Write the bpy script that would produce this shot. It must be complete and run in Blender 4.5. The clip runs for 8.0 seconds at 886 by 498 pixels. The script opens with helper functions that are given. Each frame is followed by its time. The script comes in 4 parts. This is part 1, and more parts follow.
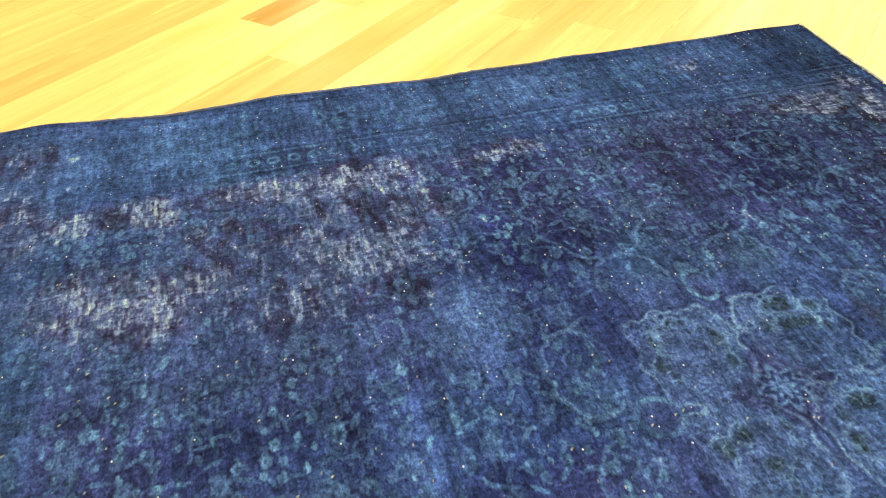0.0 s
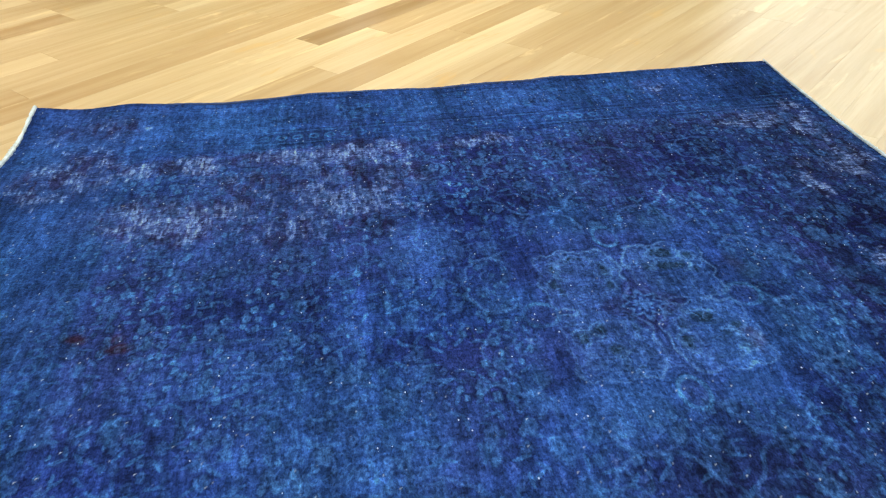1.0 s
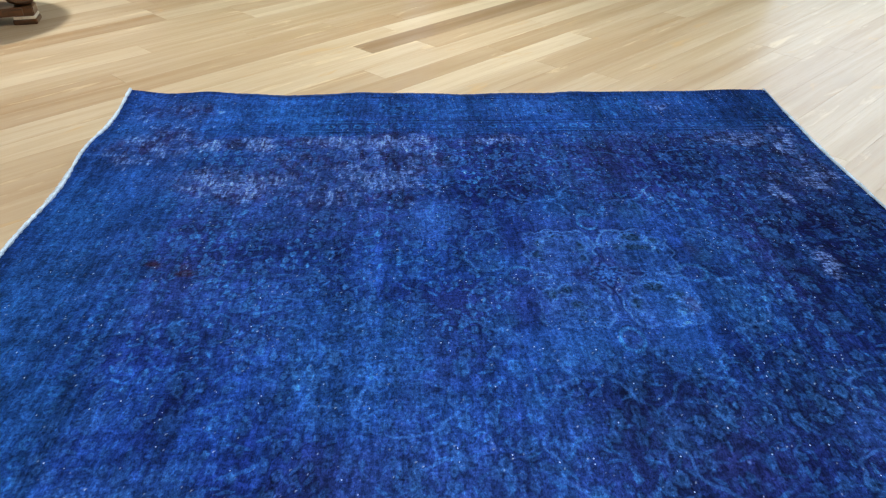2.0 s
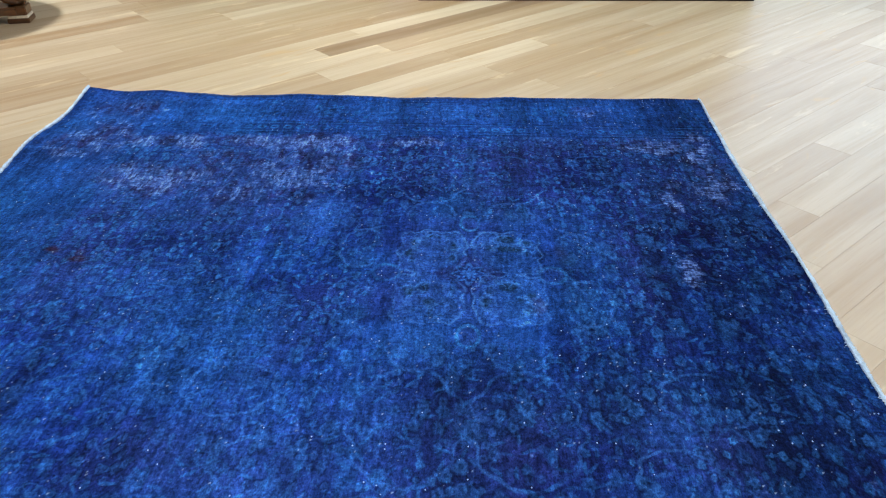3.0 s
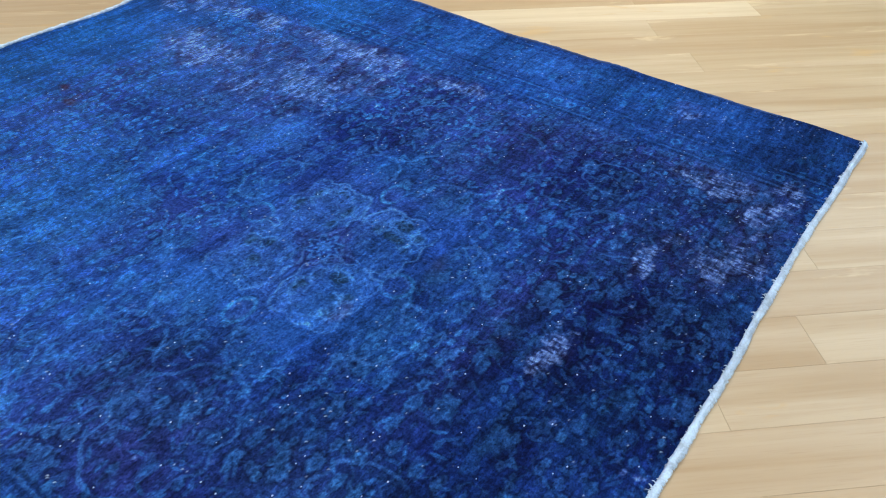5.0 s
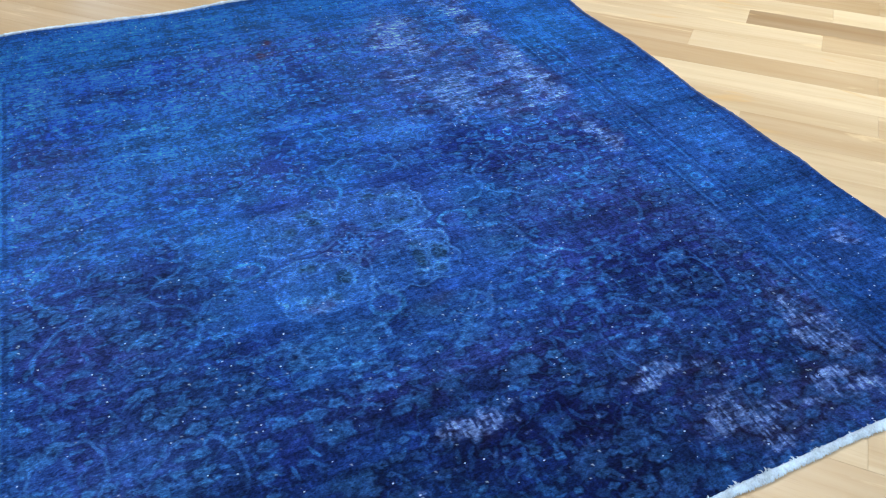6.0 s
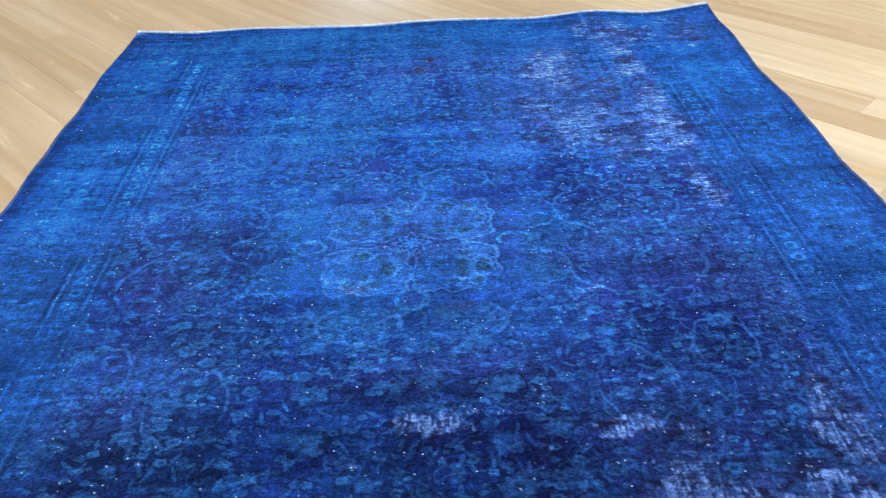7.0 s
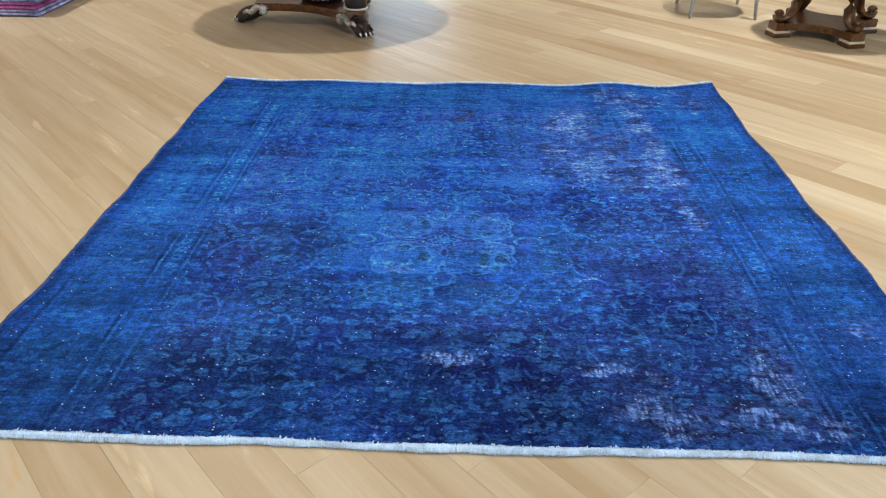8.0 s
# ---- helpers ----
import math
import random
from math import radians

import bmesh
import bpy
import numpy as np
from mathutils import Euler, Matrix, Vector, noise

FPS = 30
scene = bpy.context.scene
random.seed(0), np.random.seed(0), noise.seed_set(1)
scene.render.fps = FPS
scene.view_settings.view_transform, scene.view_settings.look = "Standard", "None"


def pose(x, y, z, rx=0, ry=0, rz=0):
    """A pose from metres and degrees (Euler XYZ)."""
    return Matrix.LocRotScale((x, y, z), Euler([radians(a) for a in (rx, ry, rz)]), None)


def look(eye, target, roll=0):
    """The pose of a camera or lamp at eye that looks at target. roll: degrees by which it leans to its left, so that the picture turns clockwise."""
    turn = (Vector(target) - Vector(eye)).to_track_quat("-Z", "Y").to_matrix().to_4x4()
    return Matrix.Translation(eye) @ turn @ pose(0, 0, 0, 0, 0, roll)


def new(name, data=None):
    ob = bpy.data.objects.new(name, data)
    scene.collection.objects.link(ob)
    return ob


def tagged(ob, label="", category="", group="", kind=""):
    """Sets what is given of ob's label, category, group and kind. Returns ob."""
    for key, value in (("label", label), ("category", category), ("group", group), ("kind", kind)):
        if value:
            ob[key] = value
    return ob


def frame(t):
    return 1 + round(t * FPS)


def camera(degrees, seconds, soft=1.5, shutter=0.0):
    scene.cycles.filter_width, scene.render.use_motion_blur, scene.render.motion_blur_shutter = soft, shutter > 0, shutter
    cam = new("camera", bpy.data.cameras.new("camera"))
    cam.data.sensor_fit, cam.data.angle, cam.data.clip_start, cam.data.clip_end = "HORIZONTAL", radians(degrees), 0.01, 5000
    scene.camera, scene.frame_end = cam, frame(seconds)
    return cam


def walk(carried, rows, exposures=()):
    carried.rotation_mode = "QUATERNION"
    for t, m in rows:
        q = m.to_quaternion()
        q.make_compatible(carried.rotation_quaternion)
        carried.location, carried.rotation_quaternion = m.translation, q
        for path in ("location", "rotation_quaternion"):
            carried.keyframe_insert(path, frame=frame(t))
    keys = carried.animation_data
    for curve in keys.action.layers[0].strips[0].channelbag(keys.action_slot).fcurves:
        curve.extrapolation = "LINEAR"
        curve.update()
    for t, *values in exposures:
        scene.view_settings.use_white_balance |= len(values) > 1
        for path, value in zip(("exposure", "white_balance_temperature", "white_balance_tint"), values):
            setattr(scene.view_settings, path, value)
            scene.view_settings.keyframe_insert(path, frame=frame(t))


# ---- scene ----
cam = camera(60.2, 8.0, 1.15)
PATH = [
    (0, (-0.5, -0.868, 1.168), (-0.107, 0.638, -0.087), -1.1),
    (0.5, (-0.398, -1.185, 1.2), (-0.079, 0.406, 0.031), -1.1),
    (1, (-0.304, -1.513, 1.222), (-0.092, 0.125, 0.094), -1.2),
    (1.2, (-0.299, -1.651, 1.225), (-0.114, -0.001, 0.11), -0.6),
    (2.3, (-0.065, -2.063, 1.375), (-0.028, -0.378, 0.298), 0.7),
    (2.5, (0.068, -2.094, 1.382), (0.079, -0.407, 0.307), 0.7),
    (3, (0.388, -2.096, 1.4), (0.32, -0.416, 0.318), -0.0),
    (3.5, (0.719, -1.903, 1.404), (0.575, -0.28, 0.245), -1.0),
    (4, (1.136, -1.716, 1.402), (0.773, -0.167, 0.191), -0.9),
    (4.2, (1.296, -1.646, 1.422), (0.803, -0.153, 0.186), -0.9),
    (5.3, (1.765, -0.987, 1.401), (0.709, 0.105, 0.101), 0.7),
    (5.5, (1.881, -0.835, 1.397), (0.71, 0.142, 0.103), 0.3),
    (6, (2.038, -0.54, 1.406), (0.637, 0.088, 0.124), 0.6),
    (6.5, (2.128, -0.258, 1.419), (0.603, 0.023, 0.156), -0.2),
    (7, (2.287, -0.005, 1.391), (0.682, 0.012, 0.198), -2.5),
    (7.5, (2.519, 0.065, 1.442), (0.846, -0.007, 0.348), -2.3),
    (8, (2.91, -0.002, 1.437), (1.182, -0.06, 0.432), 0.2),
]
EXPOSURES = [
    (0.0, 0.58, 45000, 2), (0.5, 0.27, 12500, 0), (1.0, 0.04, 8200, 3), (2.3, -0.20, 6000, 9), (4.2, -0.20, 6000, 9),
    (5.3, -0.04, 6200, 8), (6.0, -0.02, 6200, 8), (6.5, 0.09, 6200, 8), (7.0, 0.09, 6000, 10), (7.5, -0.03, 6200, 10), (8.0, -0.24, 6400, 10),
]
walk(cam, [(t, look(eye, target, roll)) for t, eye, target, roll in PATH], EXPOSURES)

# ---- light ----
ROOM = (-8.0, 6.0, -6.0, 6.8)  # x0, x1, y0, y1
HIGH = 3.5
world = bpy.data.worlds.new("sky")
world.use_nodes = True
scene.world = world
sky = world.node_tree.nodes.new("ShaderNodeTexSky")
sky.sky_type = "NISHITA"
sky.sun_disc = False
sky.sun_elevation, sky.sun_rotation = radians(40), radians(200)
world.node_tree.links.new(sky.outputs["Color"], world.node_tree.nodes["Background"].inputs["Color"])
world.node_tree.nodes["Background"].inputs["Strength"].default_value = 0.12


def lamp(name, kind, m, watts, size, colour, size_y=0.0):
    data = bpy.data.lights.new(name, kind)
    data.energy, data.color = watts, colour
    if kind == "AREA":
        data.shape = "RECTANGLE" if size_y else "DISK"
        data.size = size
        if size_y:
            data.size_y = size_y
    ob = new(name, data)
    ob.matrix_world = m
    return ob


sun = lamp("sun", "SUN", look((0, 0, 20), (4, 14, 0)), 2.0, 0, (1.0, 0.95, 0.88))
sun.data.angle = radians(0.5)
# daylight at the glazing of the long window and of the glass door
lamp("window_daylight", "AREA", look((3.0, ROOM[3] - 0.05, 2.55), (3.0, 0, 1.6)), 180, 5.8, (0.60, 0.79, 1.0), 1.5)
lamp("side_daylight", "AREA", look((ROOM[1] - 0.05, 3.6, 2.55), (2.0, 1.0, 0.4)), 100, 4.0, (0.56, 0.77, 1.0), 1.5)
lamp("door_daylight", "AREA", look((ROOM[0] + 0.05, -0.85, 1.2), (0, -0.85, 0.8)), 24, 1.1, (0.58, 0.78, 1.0), 2.0)
DOWNLIGHTS = [(x, y) for x in (-5.85, -2.95, -0.05, 2.85) for y in (-4.6, -1.1, 2.45)]
for x, y in DOWNLIGHTS:
    lamp("downlight_bulb", "AREA", pose(x, y, HIGH - 0.07), (54 if x < 2 else 38) if y > 0 else 38 if y > -2 else 50 if x < -2 else 24, 0.2, (1.0, 0.94, 0.83)).data.spread = radians(100)


# ---- materials ----
def material(name):
    m = bpy.data.materials.new(name)
    m.use_nodes = True
    return m, m.node_tree, m.node_tree.nodes["Principled BSDF"]


def node(tree, kind, values=()):
    n = tree.nodes.new("ShaderNode" + kind)
    for key, value in dict(values).items():
        n.inputs[key].default_value = value
    return n


def ramp(tree, factor, stops):
    r = tree.nodes.new("ShaderNodeValToRGB")
    r.color_ramp.elements[0].position, r.color_ramp.elements[0].color = stops[0][0], (*stops[0][1], 1)
    r.color_ramp.elements[1].position, r.color_ramp.elements[1].color = stops[-1][0], (*stops[-1][1], 1)
    for at, colour in stops[1:-1]:
        r.color_ramp.elements.new(at).color = (*colour, 1)
    tree.links.new(factor, r.inputs["Fac"])
    return r.outputs["Color"]


def mixed(tree, factor, a, b, blend="MIX"):
    n = tree.nodes.new("ShaderNodeMix")
    n.data_type, n.blend_type = "RGBA", blend
    for value, socket in ((factor, n.inputs[0]), (a, n.inputs[6]), (b, n.inputs[7])):
        if isinstance(value, (int, float)):
            socket.default_value = value
        elif isinstance(value, tuple):
            socket.default_value = (*value, 1)
        else:
            tree.links.new(value, socket)
    return n.outputs[2]


def maths(tree, operation, a, b=0.0):
    n = tree.nodes.new("ShaderNodeMath")
    n.operation = operation
    for value, socket in ((a, n.inputs[0]), (b, n.inputs[1])):
        if isinstance(value, (int, float)):
            socket.default_value = value
        else:
            tree.links.new(value, socket)
    return n.outputs[0]


def bump(tree, shader, height, strength, distance):
    b = node(tree, "Bump", {"Strength": strength, "Distance": distance})
    tree.links.new(height, b.inputs["Height"])
    tree.links.new(b.outputs["Normal"], shader.inputs["Normal"])


def stretched(tree, scale, turn=0.0, coords="Object"):
    tc = node(tree, "TexCoord")
    mp = node(tree, "Mapping")
    mp.inputs["Scale"].default_value = scale
    mp.inputs["Rotation"].default_value = (0, 0, turn)
    tree.links.new(tc.outputs[coords], mp.inputs["Vector"])
    return mp.outputs["Vector"]


def speckled(name, colour, rough=0.6, metal=0.0, amount=0.25, scale=30.0, relief=0.0, coat=0.0):
    """A surface of one colour with blotches and fine grain."""
    m, tree, shader = material(name)
    v = stretched(tree, (1, 1, 1))
    big = node(tree, "TexNoise", {"Scale": scale * 0.15, "Detail": 4.0})
    fine = node(tree, "TexNoise", {"Scale": scale, "Detail": 6.0})
    for n in (big, fine):
        tree.links.new(v, n.inputs["Vector"])
    both = maths(tree, "ADD", maths(tree, "MULTIPLY", big.outputs["Fac"], 0.6), maths(tree, "MULTIPLY", fine.outputs["Fac"], 0.4))
    dark, light = tuple(c * (1 - amount) for c in colour), tuple(min(1, c * (1 + amount)) for c in colour)
    tree.links.new(ramp(tree, both, [(0.35, dark), (0.65, light)]), shader.inputs["Base Color"])
    rr = maths(tree, "ADD", maths(tree, "MULTIPLY", both, 0.2), rough - 0.1)
    tree.links.new(rr, shader.inputs["Roughness"])
    shader.inputs["Metallic"].default_value = metal
    shader.inputs["Coat Weight"].default_value = coat
    shader.inputs["Coat Roughness"].default_value = 0.12
    if relief:
        bump(tree, shader, fine.outputs["Fac"], 0.5, relief)
    return m


def plank_wood(name, joined=False):
    """Oiled maple: the tone by plank, long streaks, fine pores, pale scuffs."""
    m, tree, shader = material(name)
    if joined:
        shift = node(tree, "NewGeometry").outputs["Random Per Island"]
        tone = maths(tree, "ADD", maths(tree, "MULTIPLY", shift, 0.5), 0.42)
        vec = stretched(tree, (1, 1, 1))
    else:
        info = node(tree, "ObjectInfo")
        split = node(tree, "SeparateColor")
        tree.links.new(info.outputs["Color"], split.inputs["Color"])
        tone, shift = split.outputs["Red"], info.outputs["Random"]
        vec = stretched(tree, (1, 1, 1))
    offset = node(tree, "CombineXYZ")
    tree.links.new(maths(tree, "MULTIPLY", shift, 37.0), offset.inputs["X"])
    tree.links.new(maths(tree, "MULTIPLY", shift, 91.0), offset.inputs["Y"])
    add = node(tree, "VectorMath")
    add.operation = "ADD"
    tree.links.new(vec, add.inputs[0])
    tree.links.new(offset.outputs[0], add.inputs[1])

    def streak(sx, sy, detail, distort=0.0):
        mp = node(tree, "Mapping")
        mp.inputs["Scale"].default_value = (sx, sy, 1)
        tree.links.new(add.outputs[0], mp.inputs["Vector"])
        n = node(tree, "TexNoise", {"Scale": 1.0, "Detail": detail, "Distortion": distort, "Roughness": 0.6})
        tree.links.new(mp.outputs["Vector"], n.inputs["Vector"])
        return n.outputs["Fac"]

    broad, grain, pores, blotch = streak(0.6, 11, 3, 0.5), streak(1.6, 45, 5, 1.0), streak(9, 260, 3), streak(1.7, 10, 5, 0.5)
    amber = streak(2.6, 8, 4, 0.8)
    base = ramp(tree, tone, [(0.0, (0.175, 0.108, 0.062)), (0.3, (0.285, 0.188, 0.102)), (0.6, (0.370, 0.285, 0.185)), (1.0, (0.535, 0.465, 0.345))])
    colour = mixed(tree, ramp(tree, broad, [(0.36, (0, 0, 0)), (0.66, (1, 1, 1))]), mixed(tree, 0.35, base, (0.35, 0.245, 0.13)), mixed(tree, 0.3, base, (0.60, 0.53, 0.41)))
    colour = mixed(tree, maths(tree, "MULTIPLY", ramp(tree, grain, [(0.45, (0, 0, 0)), (0.75, (1, 1, 1))]), 0.14), colour, (0.30, 0.18, 0.09))
    colour = mixed(tree, maths(tree, "MULTIPLY", ramp(tree, blotch, [(0.60, (0, 0, 0)), (0.70, (1, 1, 1))]), 0.55), colour, (0.66, 0.56, 0.38))
    colour = mixed(tree, maths(tree, "MULTIPLY", ramp(tree, amber, [(0.64, (0, 0, 0)), (0.72, (1, 1, 1))]), 0.6), colour, (0.47, 0.32, 0.15))
    colour = mixed(tree, maths(tree, "MULTIPLY", ramp(tree, pores, [(0.55, (0, 0, 0)), (0.75, (1, 1, 1))]), 0.2), colour, (0.2, 0.1, 0.04))
    tree.links.new(colour, shader.inputs["Base Color"])
    tree.links.new(maths(tree, "ADD", maths(tree, "MULTIPLY", grain, 0.14), 0.33), shader.inputs["Roughness"])
    bump(tree, shader, grain, 0.12, 0.002)
    return m


def polished_wood(name, dark, light):
    m, tree, shader = material(name)
    v = stretched(tree, (3, 22, 22))
    n = node(tree, "TexNoise", {"Scale": 1.0, "Detail": 6.0, "Distortion": 1.5})
    tree.links.new(v, n.inputs["Vector"])
    big = node(tree, "TexNoise", {"Scale": 5.0, "Detail": 3.0})
    tree.links.new(stretched(tree, (1, 1, 1)), big.inputs["Vector"])
    colour = ramp(tree, n.outputs["Fac"], [(0.3, dark), (0.7, light)])
    colour = mixed(tree, maths(tree, "MULTIPLY", big.outputs["Fac"], 0.5), colour, dark)
    tree.links.new(colour, shader.inputs["Base Color"])
    shader.inputs["Roughness"].default_value = 0.28
    shader.inputs["Coat Weight"].default_value = 0.5
    shader.inputs["Coat IOR"].default_value = 1.5
    shader.inputs["Coat Roughness"].default_value = 0.1
    bump(tree, shader, n.outputs["Fac"], 0.1, 0.001)
    return m


def dyed_pile():
    """Worn overdyed wool: the woven pattern from the mesh, with knots and threads."""
    m, tree, shader = material("dyed_wool_pile")
    woven = node(tree, "VertexColor")
    woven.layer_name = "pattern"
    pattern = woven.outputs["Color"]
    knots = node(tree, "TexNoise", {"Scale": 1.0, "Detail": 3.0, "Roughness": 0.7})
    tree.links.new(stretched(tree, (260, 150, 1)), knots.inputs["Vector"])
    threads = node(tree, "TexNoise", {"Scale": 1.0, "Detail": 4.0, "Roughness": 0.65})
    tree.links.new(stretched(tree, (190, 28, 1)), threads.inputs["Vector"])
    tufts = node(tree, "TexVoronoi", {"Scale": 1.0, "Randomness": 1.0})
    tree.links.new(stretched(tree, (170, 120, 1)), tufts.inputs["Vector"])
    colour = mixed(tree, ramp(tree, knots.outputs["Fac"], [(0.32, (0, 0, 0)), (0.68, (1, 1, 1))]), mixed(tree, 1.0, pattern, (0.28, 0.28, 0.31), "MULTIPLY"), mixed(tree, 1.0, pattern, (0.86, 0.86, 0.85), "MULTIPLY"))
    cell = node(tree, "SeparateColor")
    tree.links.new(tufts.outputs["Color"], cell.inputs["Color"])
    colour = mixed(tree, maths(tree, "MULTIPLY", ramp(tree, threads.outputs["Fac"], [(0.56, (0, 0, 0)), (0.74, (1, 1, 1))]), 0.22), colour, mixed(tree, 1.0, colour, (2.2, 2.1, 1.8), "MULTIPLY"))
    colour = mixed(tree, ramp(tree, cell.outputs["Red"], [(0.1, (0, 0, 0)), (0.9, (1, 1, 1))]), mixed(tree, 1.0, colour, (0.68, 0.68, 0.71), "MULTIPLY"), mixed(tree, 1.0, colour, (1.24, 1.24, 1.22), "MULTIPLY"))
    # bare white knots here and there
    colour = mixed(tree, maths(tree, "MULTIPLY", maths(tree, "GREATER_THAN", cell.outputs["Green"], 0.9945), maths(tree, "LESS_THAN", tufts.outputs["Distance"], 0.33)), colour, (0.30, 0.42, 0.78))
    tree.links.new(colour, shader.inputs["Base Color"])
    shader.inputs["Roughness"].default_value = 0.9
    shader.inputs["Specular IOR Level"].default_value = 0.06
    shader.inputs["Sheen Weight"].default_value = 1.0
    shader.inputs["Sheen Roughness"].default_value = 0.35
    tree.links.new(mixed(tree, 1.0, colour, (10.0, 10.0, 7.5), "MULTIPLY"), shader.inputs["Sheen Tint"])
    # the pile leans to the south-west
    lean = node(tree, "VectorMath")
    lean.operation = "ADD"
    tree.links.new(node(tree, "NewGeometry").outputs["Normal"], lean.inputs[0])
    lean.inputs[1].default_value = (-0.42, -0.27, 0.0)
    level = node(tree, "VectorMath")
    level.operation = "NORMALIZE"
    tree.links.new(lean.outputs[0], level.inputs[0])
    relief = node(tree, "Bump", {"Strength": 0.5, "Distance": 0.002})
    tree.links.new(knots.outputs["Fac"], relief.inputs["Height"])
    tree.links.new(level.outputs[0], relief.inputs["Normal"])
    tree.links.new(relief.outputs["Normal"], shader.inputs["Normal"])
    return m


WOOD = plank_wood("maple_plank")
WOOD_FAR = plank_wood("maple_plank_far", True)
PILE = dyed_pile()
FRINGE = speckled("bluish_white_wool", (0.46, 0.60, 0.80), 0.9, amount=0.3, scale=220, relief=0.002)
BINDING = speckled("navy_wool_binding", (0.018, 0.055, 0.20), 0.9, amount=0.5, scale=160, relief=0.002)
JOINT = speckled("dark_joint", (0.28, 0.205, 0.13), 0.8)
PLASTER = speckled("white_plaster", (0.72, 0.69, 0.64), 0.85, amount=0.06, scale=12, relief=0.001)
CEILING = speckled("ceiling_paint", (0.74, 0.72, 0.68), 0.9, amount=0.05, scale=10)
PAINT = speckled("window_paint", (0.6, 0.6, 0.58), 0.5, amount=0.08)
MAHOGANY = polished_wood("mahogany", (0.05, 0.014, 0.005), (0.27, 0.085, 0.02))
WALNUT = polished_wood("walnut", (0.045, 0.016, 0.005), (0.24, 0.095, 0.025))
SILVER = speckled("worn_silver_leaf", (0.62, 0.60, 0.58), 0.30, 0.6, 0.75, 70, 0.004)
BRONZE = speckled("dark_bronze", (0.055, 0.036, 0.032), 0.30, 0.5, 0.8, 40, 0.002)
BLACK = speckled("black_lacquer", (0.012, 0.010, 0.014), 0.3, amount=0.4, coat=0.4)
BRASS = speckled("pale_brass_strip", (0.85, 0.78, 0.68), 0.35, 0.2, 0.2, 60)
STEEL = speckled("grey_painted_steel", (0.36, 0.37, 0.38), 0.4, 0.5, 0.15, 80)
GREEN = speckled("worn_green_paint", (0.15, 0.24, 0.14), 0.55, amount=0.35, scale=25, relief=0.001)
DARKBASE = speckled("dark_plinth", (0.02, 0.018, 0.014), 0.6)
GREYCLOTH = speckled("grey_felt", (0.16, 0.17, 0.18), 0.95, amount=0.2, scale=120)


def glass(name):
    m, tree, shader = material(name)
    shader.inputs["Base Color"].default_value = (0.95, 0.98, 0.97, 1)
    shader.inputs["Transmission Weight"].default_value = 1.0
    shader.inputs["Roughness"].default_value = 0.02
    shader.inputs["IOR"].default_value = 1.45
    return m


GLASS = glass("clear_glass")


# ---- mesh helpers ----
def mesh_of(name, bm, mat, smooth=False):
    data = bpy.data.meshes.new(name)
    bm.to_mesh(data)
    bm.free()
    data.materials.append(mat)
    if smooth:
        data.shade_smooth()
    return data


def part(name, bm, mat, parent, label="", smooth=False):
    ob = new(name, mesh_of(name, bm, mat, smooth))
    ob.parent = parent
    return tagged(ob, label)


def box(bm, x0, x1, y0, y1, z0, z1, bevel=0.0, m=None):
    made = bmesh.ops.create_cube(bm, size=1.0)["verts"]
    for v in made:
        v.co = Vector((x0 + (v.co.x + 0.5) * (x1 - x0), y0 + (v.co.y + 0.5) * (y1 - y0), z0 + (v.co.z + 0.5) * (z1 - z0)))
    if m:
        bmesh.ops.transform(bm, matrix=m, verts=made)
    if bevel:
        edges = {e for v in made for e in v.link_edges}
        bmesh.ops.bevel(bm, geom=list(edges), offset=bevel, segments=2, affect="EDGES")
    return bm


def ball(bm, at, radii, m=None, detail=2):
    made = bmesh.ops.create_icosphere(bm, subdivisions=detail, radius=1.0)["verts"]
    for v in made:
        v.co = Vector((v.co.x * radii[0], v.co.y * radii[1], v.co.z * radii[2]))
    bmesh.ops.transform(bm, matrix=Matrix.Translation(at) @ (m or Matrix()), verts=made)
    return bm


def tube(bm, points, radii, sides=10, flat=1.0):
    """A tube along points; flat: its width across over its depth."""
    rings = []
    points = [Vector(p) for p in points]
    for i, p in enumerate(points):
        way = (points[min(i + 1, len(points) - 1)] - points[max(i - 1, 0)]).normalized()
        side = way.cross(Vector((0, 0, 1)))
        side = side.normalized() if side.length > 0.02 else Vector((0, 1, 0))
        up = side.cross(way)
        r = radii[i] if isinstance(radii, (list, tuple)) else radii
        rings.append([bm.verts.new(p + side * (r * flat * math.cos(a)) + up * (r * math.sin(a))) for a in (2 * math.pi * k / sides for k in range(sides))])
    for a, b in zip(rings, rings[1:]):
        for k in range(sides):
            bm.faces.new((a[k], a[(k + 1) % sides], b[(k + 1) % sides], b[k]))
    bm.faces.new(rings[0][::-1])
    bm.faces.new(rings[-1])
    return bm


def lathe(bm, profile, sides=40):
    rings = [[bm.verts.new((r * math.cos(a), r * math.sin(a), z)) for a in (2 * math.pi * k / sides for k in range(sides))] for r, z in profile]
    for a, b in zip(rings, rings[1:]):
        for k in range(sides):
            bm.faces.new((a[k], a[(k + 1) % sides], b[(k + 1) % sides], b[k]))
    bm.faces.new(rings[0][::-1])
    bm.faces.new(rings[-1])
    return bm


def slab(bm, outline, z0, z1, bevel=0.006):
    low = [bm.verts.new((x, y, z0)) for x, y in outline]
    high = [bm.verts.new((x, y, z1)) for x, y in outline]
    n = len(outline)
    bm.faces.new(low[::-1])
    top = bm.faces.new(high)
    for k in range(n):
        bm.faces.new((low[k], low[(k + 1) % n], high[(k + 1) % n], high[k]))
    if bevel:
        bmesh.ops.bevel(bm, geom=list(top.edges), offset=bevel, segments=2, affect="EDGES")
    return bm


